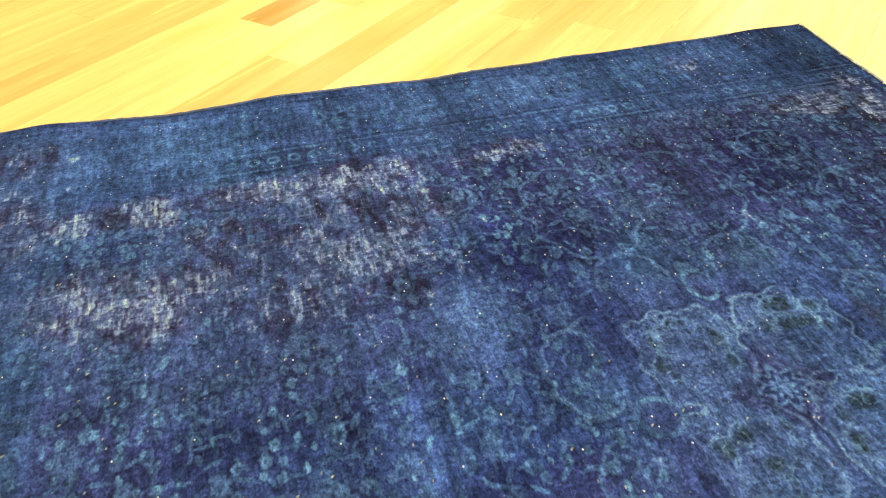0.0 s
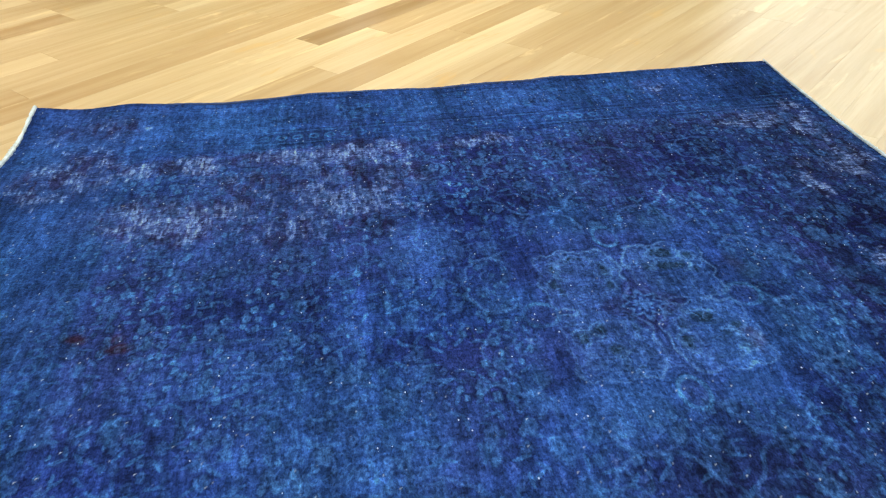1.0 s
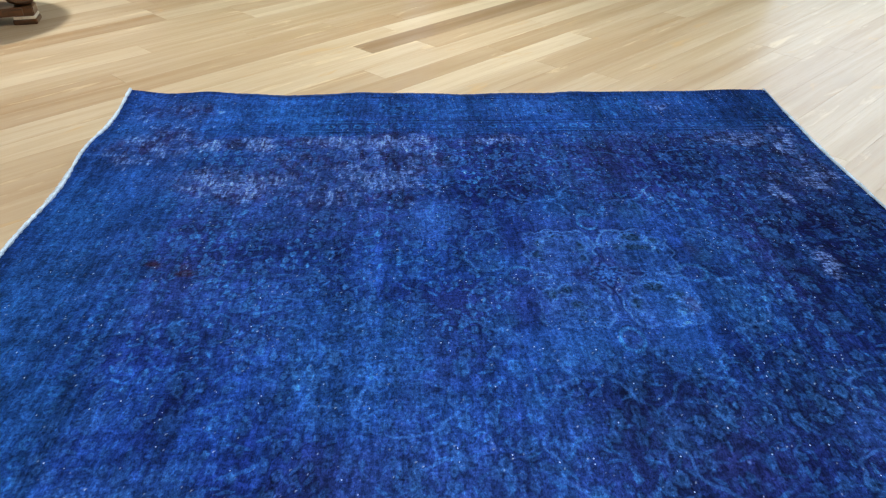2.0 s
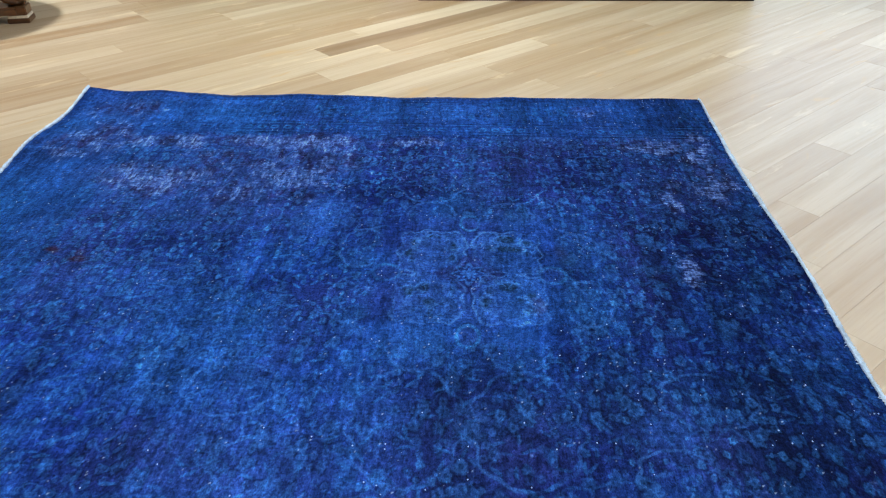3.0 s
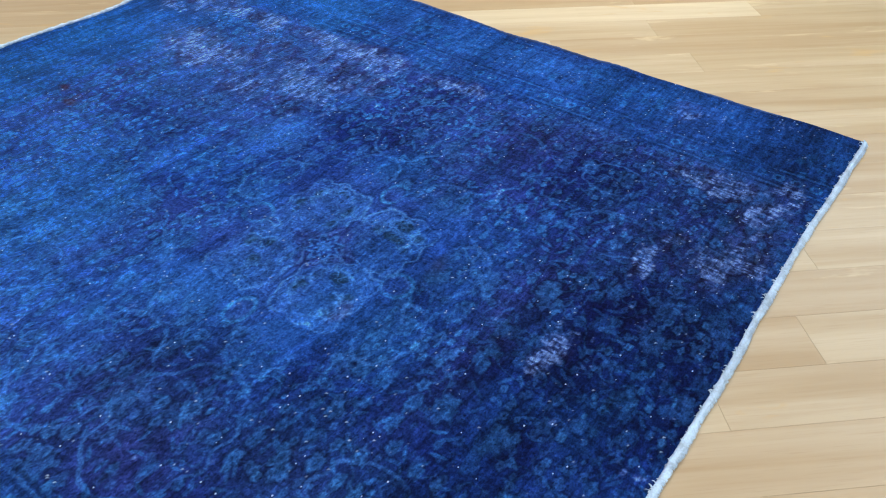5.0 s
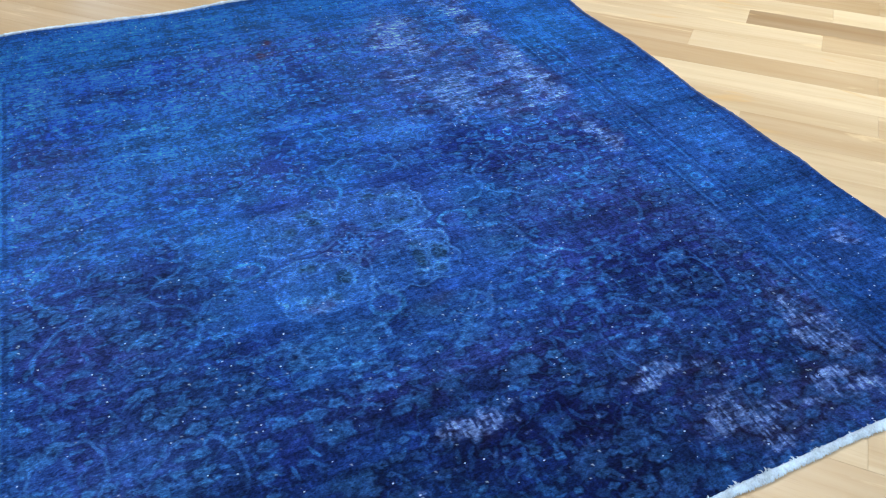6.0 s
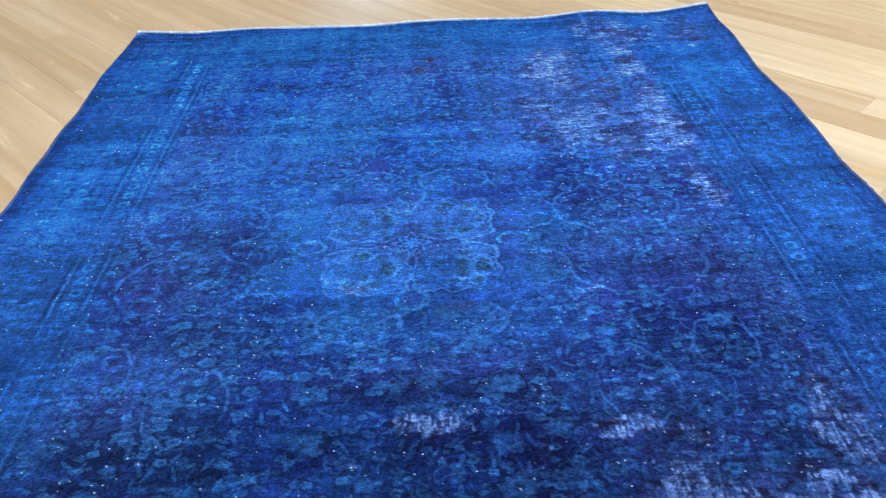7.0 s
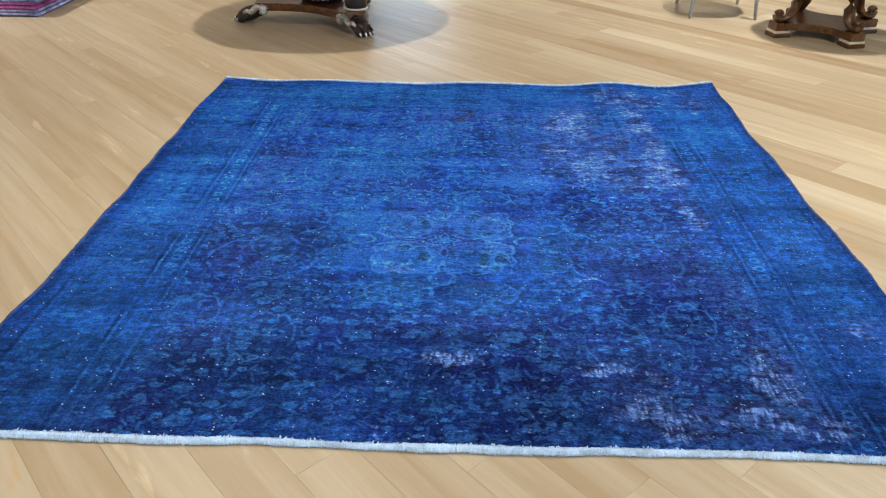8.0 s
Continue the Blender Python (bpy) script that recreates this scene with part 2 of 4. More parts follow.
def empty(name, m, label, category, group=""):
    ob = new(name)
    ob.matrix_world = m
    return tagged(ob, label, category, group)


# ---- the room ----
X0, X1, Y0, Y1 = ROOM
floor = new("floor", mesh_of("floor", box(bmesh.new(), X0, X1, Y0, Y1, -0.12, -0.008), JOINT))
tagged(floor, "wide maple plank floor laid diagonally, satin finish", "floor", kind="structure")
ceiling = new("ceiling", mesh_of("ceiling", box(bmesh.new(), X0, X1, Y0, Y1, HIGH, HIGH + 0.15), CEILING))
tagged(ceiling, "plain off-white painted ceiling", "ceiling", kind="structure")


def wall(name, boxes):
    bm = bmesh.new()
    for b in boxes:
        box(bm, *b)
    return tagged(new(name, mesh_of(name, bm, PLASTER)), "plain off-white plastered wall", "wall", kind="structure")


T = 0.25
WX0, WX1, WZ0, WZ1 = 0.1, 5.9, 1.8, 3.3  # the long window
EY0, EY1 = 1.6, 5.6  # the side window
DY0, DY1, DZ = -1.4, -0.3, 2.2  # the glass door
wall("wall_north", [(X0 - T, WX0, Y1, Y1 + T, -0.12, HIGH + 0.15), (WX1, X1 + T, Y1, Y1 + T, -0.12, HIGH + 0.15), (WX0, WX1, Y1, Y1 + T, -0.12, WZ0), (WX0, WX1, Y1, Y1 + T, WZ1, HIGH + 0.15)])
wall("wall_west", [(X0 - T, X0, Y0, DY0, -0.12, HIGH + 0.15), (X0 - T, X0, DY1, Y1, -0.12, HIGH + 0.15), (X0 - T, X0, DY0, DY1, DZ, HIGH + 0.15), (X0 - T, X0, DY0, DY1, -0.12, 0.0)])
wall("wall_south", [(X0 - T, X1 + T, Y0 - T, Y0, -0.12, HIGH + 0.15)])
wall("wall_east", [(X1, X1 + T, Y0, EY0, -0.12, HIGH + 0.15), (X1, X1 + T, EY1, Y1, -0.12, HIGH + 0.15), (X1, X1 + T, EY0, EY1, -0.12, WZ0), (X1, X1 + T, EY0, EY1, WZ1, HIGH + 0.15)])

window = empty("window_1", pose(0, Y1 + 0.1, 0), "long white-framed window with clear panes", "window")
tagged(window, kind="structure")
for k in range(5):
    x = WX0 + (WX1 - WX0) * k / 4
    part("window_frame", box(bmesh.new(), max(WX0, x - 0.03), min(WX1, x + 0.03), -0.04, 0.04, WZ0, WZ1), PAINT, window)
for k in range(4):
    a, b = WX0 + (WX1 - WX0) * k / 4 + 0.03, WX0 + (WX1 - WX0) * (k + 1) / 4 - 0.03
    part("pane", box(bmesh.new(), a, b, -0.004, 0.004, WZ0, WZ1), GLASS, window).visible_shadow = False
side = empty("window_2", pose(X1 + 0.1, 0, 0), "wide white-framed side window with clear panes", "window")
tagged(side, kind="structure")
for k in range(4):
    y = EY0 + (EY1 - EY0) * k / 3
    part("window_frame", box(bmesh.new(), -0.04, 0.04, max(EY0, y - 0.03), min(EY1, y + 0.03), WZ0, WZ1), PAINT, side)
for k in range(3):
    a, b = EY0 + (EY1 - EY0) * k / 3 + 0.03, EY0 + (EY1 - EY0) * (k + 1) / 3 - 0.03
    part("pane", box(bmesh.new(), -0.004, 0.004, a, b, WZ0, WZ1), GLASS, side).visible_shadow = False
door = empty("door_1", pose(X0 - 0.1, 0, 0), "glazed outer door in a white frame", "door")
tagged(door, kind="structure")
for y0, y1, z0, z1 in ((DY0, DY0 + 0.07, 0, DZ), (DY1 - 0.07, DY1, 0, DZ), (DY0 + 0.07, DY1 - 0.07, 0, 0.15), (DY0 + 0.07, DY1 - 0.07, DZ - 0.07, DZ)):
    part("door_frame", box(bmesh.new(), -0.03, 0.03, y0, y1, z0, z1), PAINT, door)
part("pane", box(bmesh.new(), -0.004, 0.004, DY0 + 0.07, DY1 - 0.07, 0.15, DZ - 0.07), GLASS, door).visible_shadow = False

for x, y in DOWNLIGHTS:
    d = empty("downlight", pose(x, y, HIGH), "round white recessed ceiling downlight", "ceiling light", "downlights")
    part("rim", lathe(bmesh.new(), [(0.15, 0.0), (0.16, -0.01), (0.16, -0.05), (0.15, -0.055), (0.13, -0.055), (0.13, -0.01)], 24), PAINT, d)

ground = new("ground", mesh_of("ground", box(bmesh.new(), -400, 400, -400, 400, -0.4, -0.3), speckled("outside_paving", (0.3, 0.3, 0.29), 0.9, amount=0.2, scale=3)))
tagged(ground, "grey paving outside the building", "ground", kind="structure")

# ---- the rug ----
# corners: A far west, B north-west, C north-east, D south-east
CA, CB, CC, CD = (-1.500, -1.455), (-1.488, 1.415), (1.466, 1.418), (1.460, -1.455)
STEP = 0.0027
NU, NV = int(2.96 / STEP), int(2.9 / STEP)


def hashed(i, j, seed):
    i, j = (np.asarray(k).astype(np.int32).view(np.uint32) for k in (i, j))
    h = (i * np.uint32(374761393) + j * np.uint32(668265263) + np.uint32(seed * 1442695041 & 0xFFFFFFFF)) & np.uint32(0x7FFFFFFF)
    h = ((h ^ (h >> np.uint32(13))) * np.uint32(1274126177)) & np.uint32(0x7FFFFFFF)
    h = (h ^ (h >> np.uint32(16))) & np.uint32(0xFFFFFF)
    return h.astype(np.float32) * np.float32(1 / 0xFFFFFF)


def soft_noise(x, y, seed):
    i, j = np.floor(x), np.floor(y)
    fx, fy = x - i, y - j
    fx, fy = fx * fx * (3 - 2 * fx), fy * fy * (3 - 2 * fy)
    a, b = hashed(i, j, seed), hashed(i + 1, j, seed)
    c, d = hashed(i, j + 1, seed), hashed(i + 1, j + 1, seed)
    return (a * (1 - fx) + b * fx) * (1 - fy) + (c * (1 - fx) + d * fx) * fy


def cloud(x, y, seed, octaves=4, gain=0.55):
    total, weight, amp = 0.0, 0.0, 1.0
    for k in range(octaves):
        total = total + amp * soft_noise(x * 2 ** k + 17.3 * k, y * 2 ** k - 9.1 * k, seed + k)
        weight += amp
        amp *= gain
    return total / weight


def step_up(v, a, b):
    t = np.clip((v - a) / (b - a), 0, 1)
    return t * t * (3 - 2 * t)


def patches(x, y, spots, seed):
    """Soft blots at (x, y, half width, half depth, strength) with torn outlines."""
    wx = x + 0.16 * (cloud(x * 5, y * 5, seed) - 0.5)
    wy = y + 0.16 * (cloud(x * 5, y * 5, seed + 40) - 0.5)
    out = np.zeros_like(x)
    for px, py, rx, ry, s in spots:
        d = ((wx - px) / rx) ** 2 + ((wy - py) / ry) ** 2
        out = np.maximum(out, s * np.exp(-0.9 * d ** 1.4))
    return out


def rosettes(x, y, cell, radius, petals, seed, keep):
    """Little flowers on a loose net: masks of petals, heart and dark outline."""
    i, j = np.floor(x / cell), np.floor(y / cell)
    flower, heart, rim = np.zeros_like(x), np.zeros_like(x), np.zeros_like(x)
    for di in (-1, 0, 1):
        for dj in (-1, 0, 1):
            a, b = i + di, j + dj
            cx, cy = (a + 0.5 + 0.6 * (hashed(a, b, seed) - 0.5)) * cell, (b + 0.5 + 0.6 * (hashed(a, b, seed + 1) - 0.5)) * cell
            r = np.hypot(x - cx, (y - cy) * 0.68)
            turn = np.arctan2(y - cy, x - cx) + 6.3 * hashed(a, b, seed + 2)
            size = radius * (0.65 + 0.7 * hashed(a, b, seed + 3)) * (0.89 + 0.11 * np.cos(petals * turn))
            on = (hashed(a, b, seed + 4) < keep) * (0.5 + 0.5 * hashed(a, b, seed + 5))
            flower = np.maximum(flower, on * (1 - step_up(r, size * 0.72, size * 1.12)))
            heart = np.maximum(heart, on * (1 - step_up(r, size * 0.28, size * 0.42)))
            rim = np.maximum(rim, on * (1 - step_up(r, size * 1.2, size * 1.55)))
    return flower, heart, rim


def leaves(x, y, cell, long, thin, seed, keep):
    """Slim leaves lying every way on a loose net."""
    i, j = np.floor(x / cell), np.floor(y / cell)
    out = np.zeros_like(x)
    for di in (-1, 0, 1):
        for dj in (-1, 0, 1):
            a, b = i + di, j + dj
            px, py = x - (a + hashed(a, b, seed)) * cell, y - (b + hashed(a, b, seed + 1)) * cell
            turn = 6.3 * hashed(a, b, seed + 2)
            s, t = px * np.cos(turn) + py * np.sin(turn), py * np.cos(turn) - px * np.sin(turn)
            t = t + 9 * s * s * (hashed(a, b, seed + 6) - 0.5)
            on = (hashed(a, b, seed + 3) < keep) * (0.4 + 0.6 * hashed(a, b, seed + 5))
            out = np.maximum(out, on * (1 - step_up(np.hypot(s / long, t / thin), 0.75, 1.1)))
    return out


def ring(x, y, cx, cy, rx, ry, width):
    d = np.hypot((x - cx) / rx, (y - cy) / ry)
    return 1 - step_up(np.abs(d - 1) * np.minimum(rx, ry), width * 0.5, width * 1.3)


def stripe(v, at, width):
    return 1 - step_up(np.abs(v - at), width * 0.5, width * 0.9)


CONTRAST = 0.12
MX, MY = 0.39, -0.08  # the medallion's middle
WORN = [(-0.40, 0.89, 0.30, 0.07, 0.95), (-0.42, 0.54, 0.24, 0.22, 0.76), (-0.84, 0.54, 0.26, 0.13, 0.80), (-0.92, 0.88, 0.26, 0.08, 0.75), (-1.2, 1.22, 0.16, 0.12, 0.55), (-0.65, 0.72, 0.2, 0.12, 0.5), (1.27, 0.52, 0.06, 0.10, 0.55), (1.2, 0.93, 0.16, 0.07, 0.7), (0.92, 1.25, 0.05, 0.09, 0.6), (1.09, -0.05, 0.06, 0.08, 0.65), (0.16, 0.93, 0.10, 0.04, 0.7), (1.36, 0.85, 0.09, 0.24, 0.6), (-0.30, 0.72, 0.3, 0.2, 0.55), (-1.25, 0.85, 0.2, 0.2, 0.6), (1.15, 0.48, 0.05, 0.13, 0.7), (1.34, 0.56, 0.07, 0.13, 0.95), (1.16, 0.91, 0.15, 0.05, 0.95), (-0.85, 0.92, 0.12, 0.05, 0.7), (-0.51, 0.90, 0.11, 0.05, 0.95), (-0.22, 0.88, 0.07, 0.06, 0.9), (0.10, 0.92, 0.10, 0.035, 0.7), (-0.84, 0.52, 0.10, 0.14, 0.7)]
DARK = [(0.84, 0.72, 0.22, 0.10, 1.0), (1.18, 0.1, 0.13, 0.32, 1.0), (1.40, 0.05, 0.13, 0.45, 0.8), (-0.96, 0.68, 0.24, 0.05, 0.65), (0.0, 0.46, 0.05, 0.32, 0.8), (0.0, 0.12, 0.10, 0.10, 0.7), (1.2, -0.65, 0.10, 0.5, 0.6), (0.95, -0.4, 0.18, 0.2, 0.6), (-0.5, 0.36, 0.3, 0.08, 0.4), (1.3, 0.75, 0.1, 0.08, 0.8), (-0.65, 0.1, 0.25, 0.08, 0.5), (-1.06, -0.3, 0.06, 0.4, 0.6), (1.15, 0.14, 0.07, 0.16, 1.0), (1.16, -0.35, 0.06, 0.18, 0.8), (1.25, 0.0, 0.06, 0.12, 0.8), (1.38, -0.1, 0.05, 0.25, 0.8), (-0.04, -0.64, 0.05, 0.25, 0.7), (0.45, -0.55, 0.25, 0.12, 0.5), (0.89, -0.45, 0.2, 0.12, 0.7), (-0.72, -0.32, 0.12, 0.1, 0.6), (0.73, 0.68, 0.10, 0.16, 0.8), (0.0, -0.75, 0.28, 0.18, 0.5), (0.35, -0.62, 0.2, 0.12, 0.5)]
BRIGHT = [(-0.7, 0.6, 0.45, 0.4, 0.45), (0.36, -0.08, 0.30, 0.34, 0.55), (0.66, 0.22, 0.18, 0.12, 0.7), (-0.13, 0.27, 0.12, 0.13, 0.8), (0.22, -0.42, 0.14, 0.12, 0.7), (-0.6, -0.25, 0.35, 0.2, 0.4), (-0.85, -0.87, 0.15, 0.1, 0.7), (-0.1, -0.75, 0.3, 0.3, 0.5), (0.3, 1.25, 0.35, 0.1, 0.4), (0.4, -1.25, 0.8, 0.12, 0.45), (1.0, -0.95, 0.25, 0.08, 0.6), (-0.07, 1.17, 0.06, 0.1, 0.8), (0.55, 0.95, 0.2, 0.06, 0.4), (0.80, 0.37, 0.05, 0.05, 0.8), (0.89, -0.75, 0.10, 0.06, 0.6), (-0.17, 0.24, 0.10, 0.12, 0.7), (0.2, -0.72, 0.06, 0.05, 0.6), (0.455, -0.72, 0.05, 0.05, 0.6)]
PURPLE = [(-0.45, 0.30, 0.4, 0.18, 0.7), (0.45, 0.78, 0.35, 0.16, 0.8), (-0.13, -0.9, 0.3, 0.1, 0.9), (0.35, -0.85, 0.3, 0.14, 0.7), (0.9, 0.9, 0.35, 0.08, 0.8), (-0.3, 0.7, 0.5, 0.2, 0.5), (0.85, -0.7, 0.25, 0.2, 0.6), (1.05, 0.5, 0.2, 0.3, 0.5), (-0.9, 0.25, 0.2, 0.2, 0.4), (0.4, -0.78, 0.34, 0.22, 0.85), (0.35, 0.68, 0.32, 0.22, 0.7), (-0.2, -0.86, 0.22, 0.10, 0.8), (0.95, -0.15, 0.10, 0.6, 0.7), (1.0, -0.8, 0.12, 0.2, 0.7), (1.05, 0.75, 0.2, 0.2, 0.6), (-0.75, -0.1, 0.2, 0.3, 0.5)]
TEAL = [(-1.3, -0.4, 0.16, 0.9, 0.8), (-0.7, 1.2, 0.18, 0.1, 0.9), (-0.66, 1.03, 0.1, 0.05, 0.7), (0.3, -1.28, 1.0, 0.14, 0.5), (0.67, -0.27, 0.14, 0.1, 0.7), (0.22, -0.42, 0.14, 0.12, 0.6), (0.2, 1.28, 0.8, 0.12, 0.5), (0.95, 0.65, 0.1, 0.08, 0.5)]
LILAC = [(1.37, 0.68, 0.09, 0.20, 0.8), (1.22, 0.95, 0.18, 0.06, 0.6), (-0.45, 0.90, 0.28, 0.06, 0.5), (-0.90, 0.55, 0.25, 0.10, 0.5)]
RUST = [(-1.0, 0.01, 0.025, 0.018, 1.0), (-0.89, -0.04, 0.03, 0.015, 1.0), (0.70, 0.03, 0.03, 0.05, 0.45), (0.63, -0.26, 0.02, 0.06, 0.45), (-0.9, 0.0, 0.02, 0.02, 0.6)]


def pattern_colour(x, y):
    def lay(colour, other, amount):
        return colour + (np.array(other, np.float32) - colour) * amount[..., None].astype(np.float32)

    mid, navy, bright = (0.014, 0.050, 0.28), (0.007, 0.012, 0.125), (0.034, 0.120, 0.50)
    # knots never quite follow the drawing
    x, y = x + 0.005 * (cloud(x * 60, y * 45, 301, 2) - 0.5), y + 0.007 * (cloud(x * 60, y * 40, 305, 2) - 0.5)
    n1, n2 = cloud(x * 2.2, y * 2.6, 11), cloud(x * 9, y * 6, 23)
    knot = cloud(x * 90, y * 60, 31, 3)
    weft = cloud(x * 60, y * 7, 37, 3)
    dash = cloud(x * 150, y * 20, 39, 2)
    # single dashes of the weave: long ones with the warp, short ones across
    wi = np.floor(x / 0.0068)
    warp = hashed(wi, np.floor(y / 0.030 + 7 * hashed(wi, wi * 0, 241)), 243)
    wj = np.floor(y / 0.0068)
    across = hashed(np.floor(x / 0.024 + 7 * hashed(wj, wj * 0, 245)), wj, 247)
    c = np.empty(x.shape + (3,), np.float32)
    c[:] = mid
    lane = cloud(x * 7 + 3, y * 0.9, 51, 3)
    c = lay(c, navy, 0.40 * step_up(n1 * 0.6 + n2 * 0.4, 0.45, 0.66))
    c = lay(c, navy, 0.6 * step_up(lane, 0.52, 0.72))
    c = lay(c, navy, 0.5 * step_up(cloud(x * 1.1, y * 7, 53, 3), 0.54, 0.72))
    c = lay(c, bright, 0.32 * step_up(1 - n2 * 0.4 - n1 * 0.6, 0.5, 0.72))
    c = lay(c, (0.027, 0.040, 0.22), 0.45 * step_up(cloud(x * 3.2 + 9, y * 2.4, 57, 4), 0.48, 0.66))
    c = lay(c, (0.012, 0.062, 0.24), 0.45 * step_up(cloud(x * 2.6, y * 3.1 + 4, 58, 4), 0.52, 0.68))
    c = lay(c, (0.030, 0.040, 0.20), 0.65 * patches(x, y, PURPLE, 61))
    c = lay(c, (0.018, 0.085, 0.30), 0.55 * patches(x, y, TEAL, 62))
    c = lay(c, navy, 0.82 * patches(x, y, DARK, 63))
    c = lay(c, bright, 0.6 * patches(x, y, BRIGHT, 64))
    c = lay(c, (0.070, 0.110, 0.44), 0.7 * patches(x, y, LILAC, 67))
    # the field's flowers and vines
    inside = step_up(1.0 - np.abs(y + 0.01), 0.0, 0.02) * step_up(x + 1.1, 0.0, 0.02)
    ax, ay = np.abs(x - MX), np.abs(y - MY)
    near = np.maximum(ax / 0.29, ay / 0.33)
    open_field = inside * step_up(near, 0.95, 1.15)
    some = 0.5 + 0.5 * step_up(cloud(x * 3, y * 3, 71), 0.35, 0.6)
    lively = 0.6 + 0.4 * step_up(x, 0.3, 0.8)
    lf = leaves(x, y, 0.045, 0.022, 0.0055, 73, 0.75)
    c = lay(c, (0.030, 0.14, 0.48), open_field * 0.65 * lf * some)
    lf2 = leaves(x + 0.5, y, 0.05, 0.03, 0.005, 77, 0.7)
    c = lay(c, (0.010, 0.022, 0.15), open_field * 0.25 * lf2)
    f3, h3, d3 = rosettes(x + 0.02, y + 0.03, 0.036, 0.0095, 4, 95, 0.6)
    sprigs = [(0.7, f3, h3, d3)]
    c = lay(c, (0.006, 0.018, 0.11), open_field * 0.15 * d3 * some)
    group = (0.4 + 0.9 * warp) * (0.12 + 0.42 * step_up(cloud(x * 6 + 2, y * 6, 97, 2), 0.46, 0.6))
    c = lay(c, (0.045, 0.19, 0.56), open_field * group * f3)
    for dx, dy, cell, size, petals, seed, keep, amount in ((0.3, 0.0, 0.066, 0.016, 5, 81, 0.62, 0.6), (0.0, 0.11, 0.15, 0.026, 7, 91, 0.6, 0.5)):
        f, h, d = rosettes(x + dx, y + dy, cell, size, petals, seed, keep)
        c = lay(c, (0.008, 0.016, 0.10), open_field * 0.2 * d * some * lively)
        c = lay(c, (0.035, 0.16, 0.52), open_field * (0.5 + 0.7 * (knot + dash - 0.5)) * amount * f * some * lively)
        c = lay(c, (0.010, 0.04, 0.20), open_field * 0.3 * h * some)
        sprigs.append((0.8, f, h, d))
    vine = np.zeros_like(x)
    for cx, cy, rx, ry in ((0.15, 0.66, 0.14, 0.20), (0.29, 0.165, 0.09, 0.12), (0.14, 0.36, 0.085, 0.105), (0.36, 0.145, 0.075, 0.115), (0.62, 0.55, 0.12, 0.10), (0.50, 0.80, 0.10, 0.08)):
        vine = np.maximum(vine, ring(ax, ay, cx, cy, rx * (1 + 0.08 * np.sin(9 * np.arctan2(ay - cy, ax - cx))), ry, 0.0045))
    vine *= 0.35 + 0.65 * step_up(cloud(x * 12, y * 9, 101), 0.38, 0.56)
    c = lay(c, (0.04, 0.15, 0.52), open_field * 0.35 * vine)
    # the medallion: four leaves, a star and pendants
    med = step_up(1.12 - near, 0.0, 0.1)
    lx, ly = (ax - 0.124) / 0.110, (ay - 0.130) / 0.124
    lx, ly = lx + 0.18 * (cloud(x * 34, y * 28, 271, 2) - 0.5), ly + 0.18 * (cloud(x * 34, y * 28, 275, 2) - 0.5)
    leaf_a = np.arctan2(ly, lx)
    leaf = (np.abs(lx) ** 5 + np.abs(ly) ** 5) ** (1 / 5) / (1 + 0.05 * np.cos(9 * leaf_a) - 0.12 * np.exp(-((leaf_a + 2.2) / 0.5) ** 2))
    scraps = 0.30 + 0.70 * step_up(cloud(x * 14, y * 12, 105), 0.42, 0.6)
    c = lay(c, (0.045, 0.19, 0.60), 0.10 * scraps * med * (1 - step_up(leaf, 0.95, 1.05)))
    for ox, oy, rx, ry in ((-0.05, -0.45, 0.42, 0.24), (0.05, 0.12, 0.50, 0.24), (0.0, 0.62, 0.42, 0.2), (0.62, -0.2, 0.2, 0.3), (-0.6, 0.2, 0.2, 0.3), (0.6, 0.45, 0.2, 0.2), (-0.55, -0.35, 0.16, 0.2)):
        d = np.hypot((lx - ox) / rx, (ly - oy) / ry)
        c = lay(c, (0.016, 0.045, 0.09), 0.7 * scraps * med * (1 - step_up(d, 0.5, 0.9)))
        c = lay(c, (0.065, 0.19, 0.54), 0.45 * scraps * med * (1 - step_up(np.abs(d - 1.0), 0.08, 0.2)))
    line = 1 - step_up(np.abs(leaf - 1.0), 0.018, 0.04)
    curls = 1 - step_up(np.abs(cloud(x * 30, y * 26, 251, 2) - 0.5), 0.015, 0.04)
    c = lay(c, (0.055, 0.17, 0.50), 0.42 * curls * scraps * med * (1 - step_up(leaf, 1.0, 1.15)))
    sprays = 1 - step_up(np.abs(cloud(x * 17, y * 15, 255, 2) - 0.5), 0.010, 0.028)
    c = lay(c, (0.045, 0.16, 0.48), 0.30 * sprays * open_field * step_up(cloud(x * 5, y * 5, 257, 2), 0.42, 0.58))
    line2 = 1 - step_up(np.abs(leaf - 1.10), 0.018, 0.045)
    c = lay(c, (0.075, 0.20, 0.56), 0.55 * scraps * line * med)
    c = lay(c, (0.008, 0.03, 0.15), 0.15 * scraps * line2 * med)
    sr, sa = np.hypot(x - MX, y - MY), np.arctan2(y - MY, x - MX)
    heart = sr / (0.085 * (1 + 0.25 * np.cos(4 * sa)))
    c = lay(c, (0.02, 0.025, 0.16), 0.6 * (1 - step_up(heart, 0.95, 1.1)))
    star = sr / (0.050 * (1 + 0.22 * np.cos(8 * sa)))
    c = lay(c, (0.04, 0.15, 0.52), 0.55 * (1 - step_up(star, 0.9, 1.05)))
    c = lay(c, navy, 0.7 * (1 - step_up(np.abs(star - 0.62), 0.1, 0.18)))
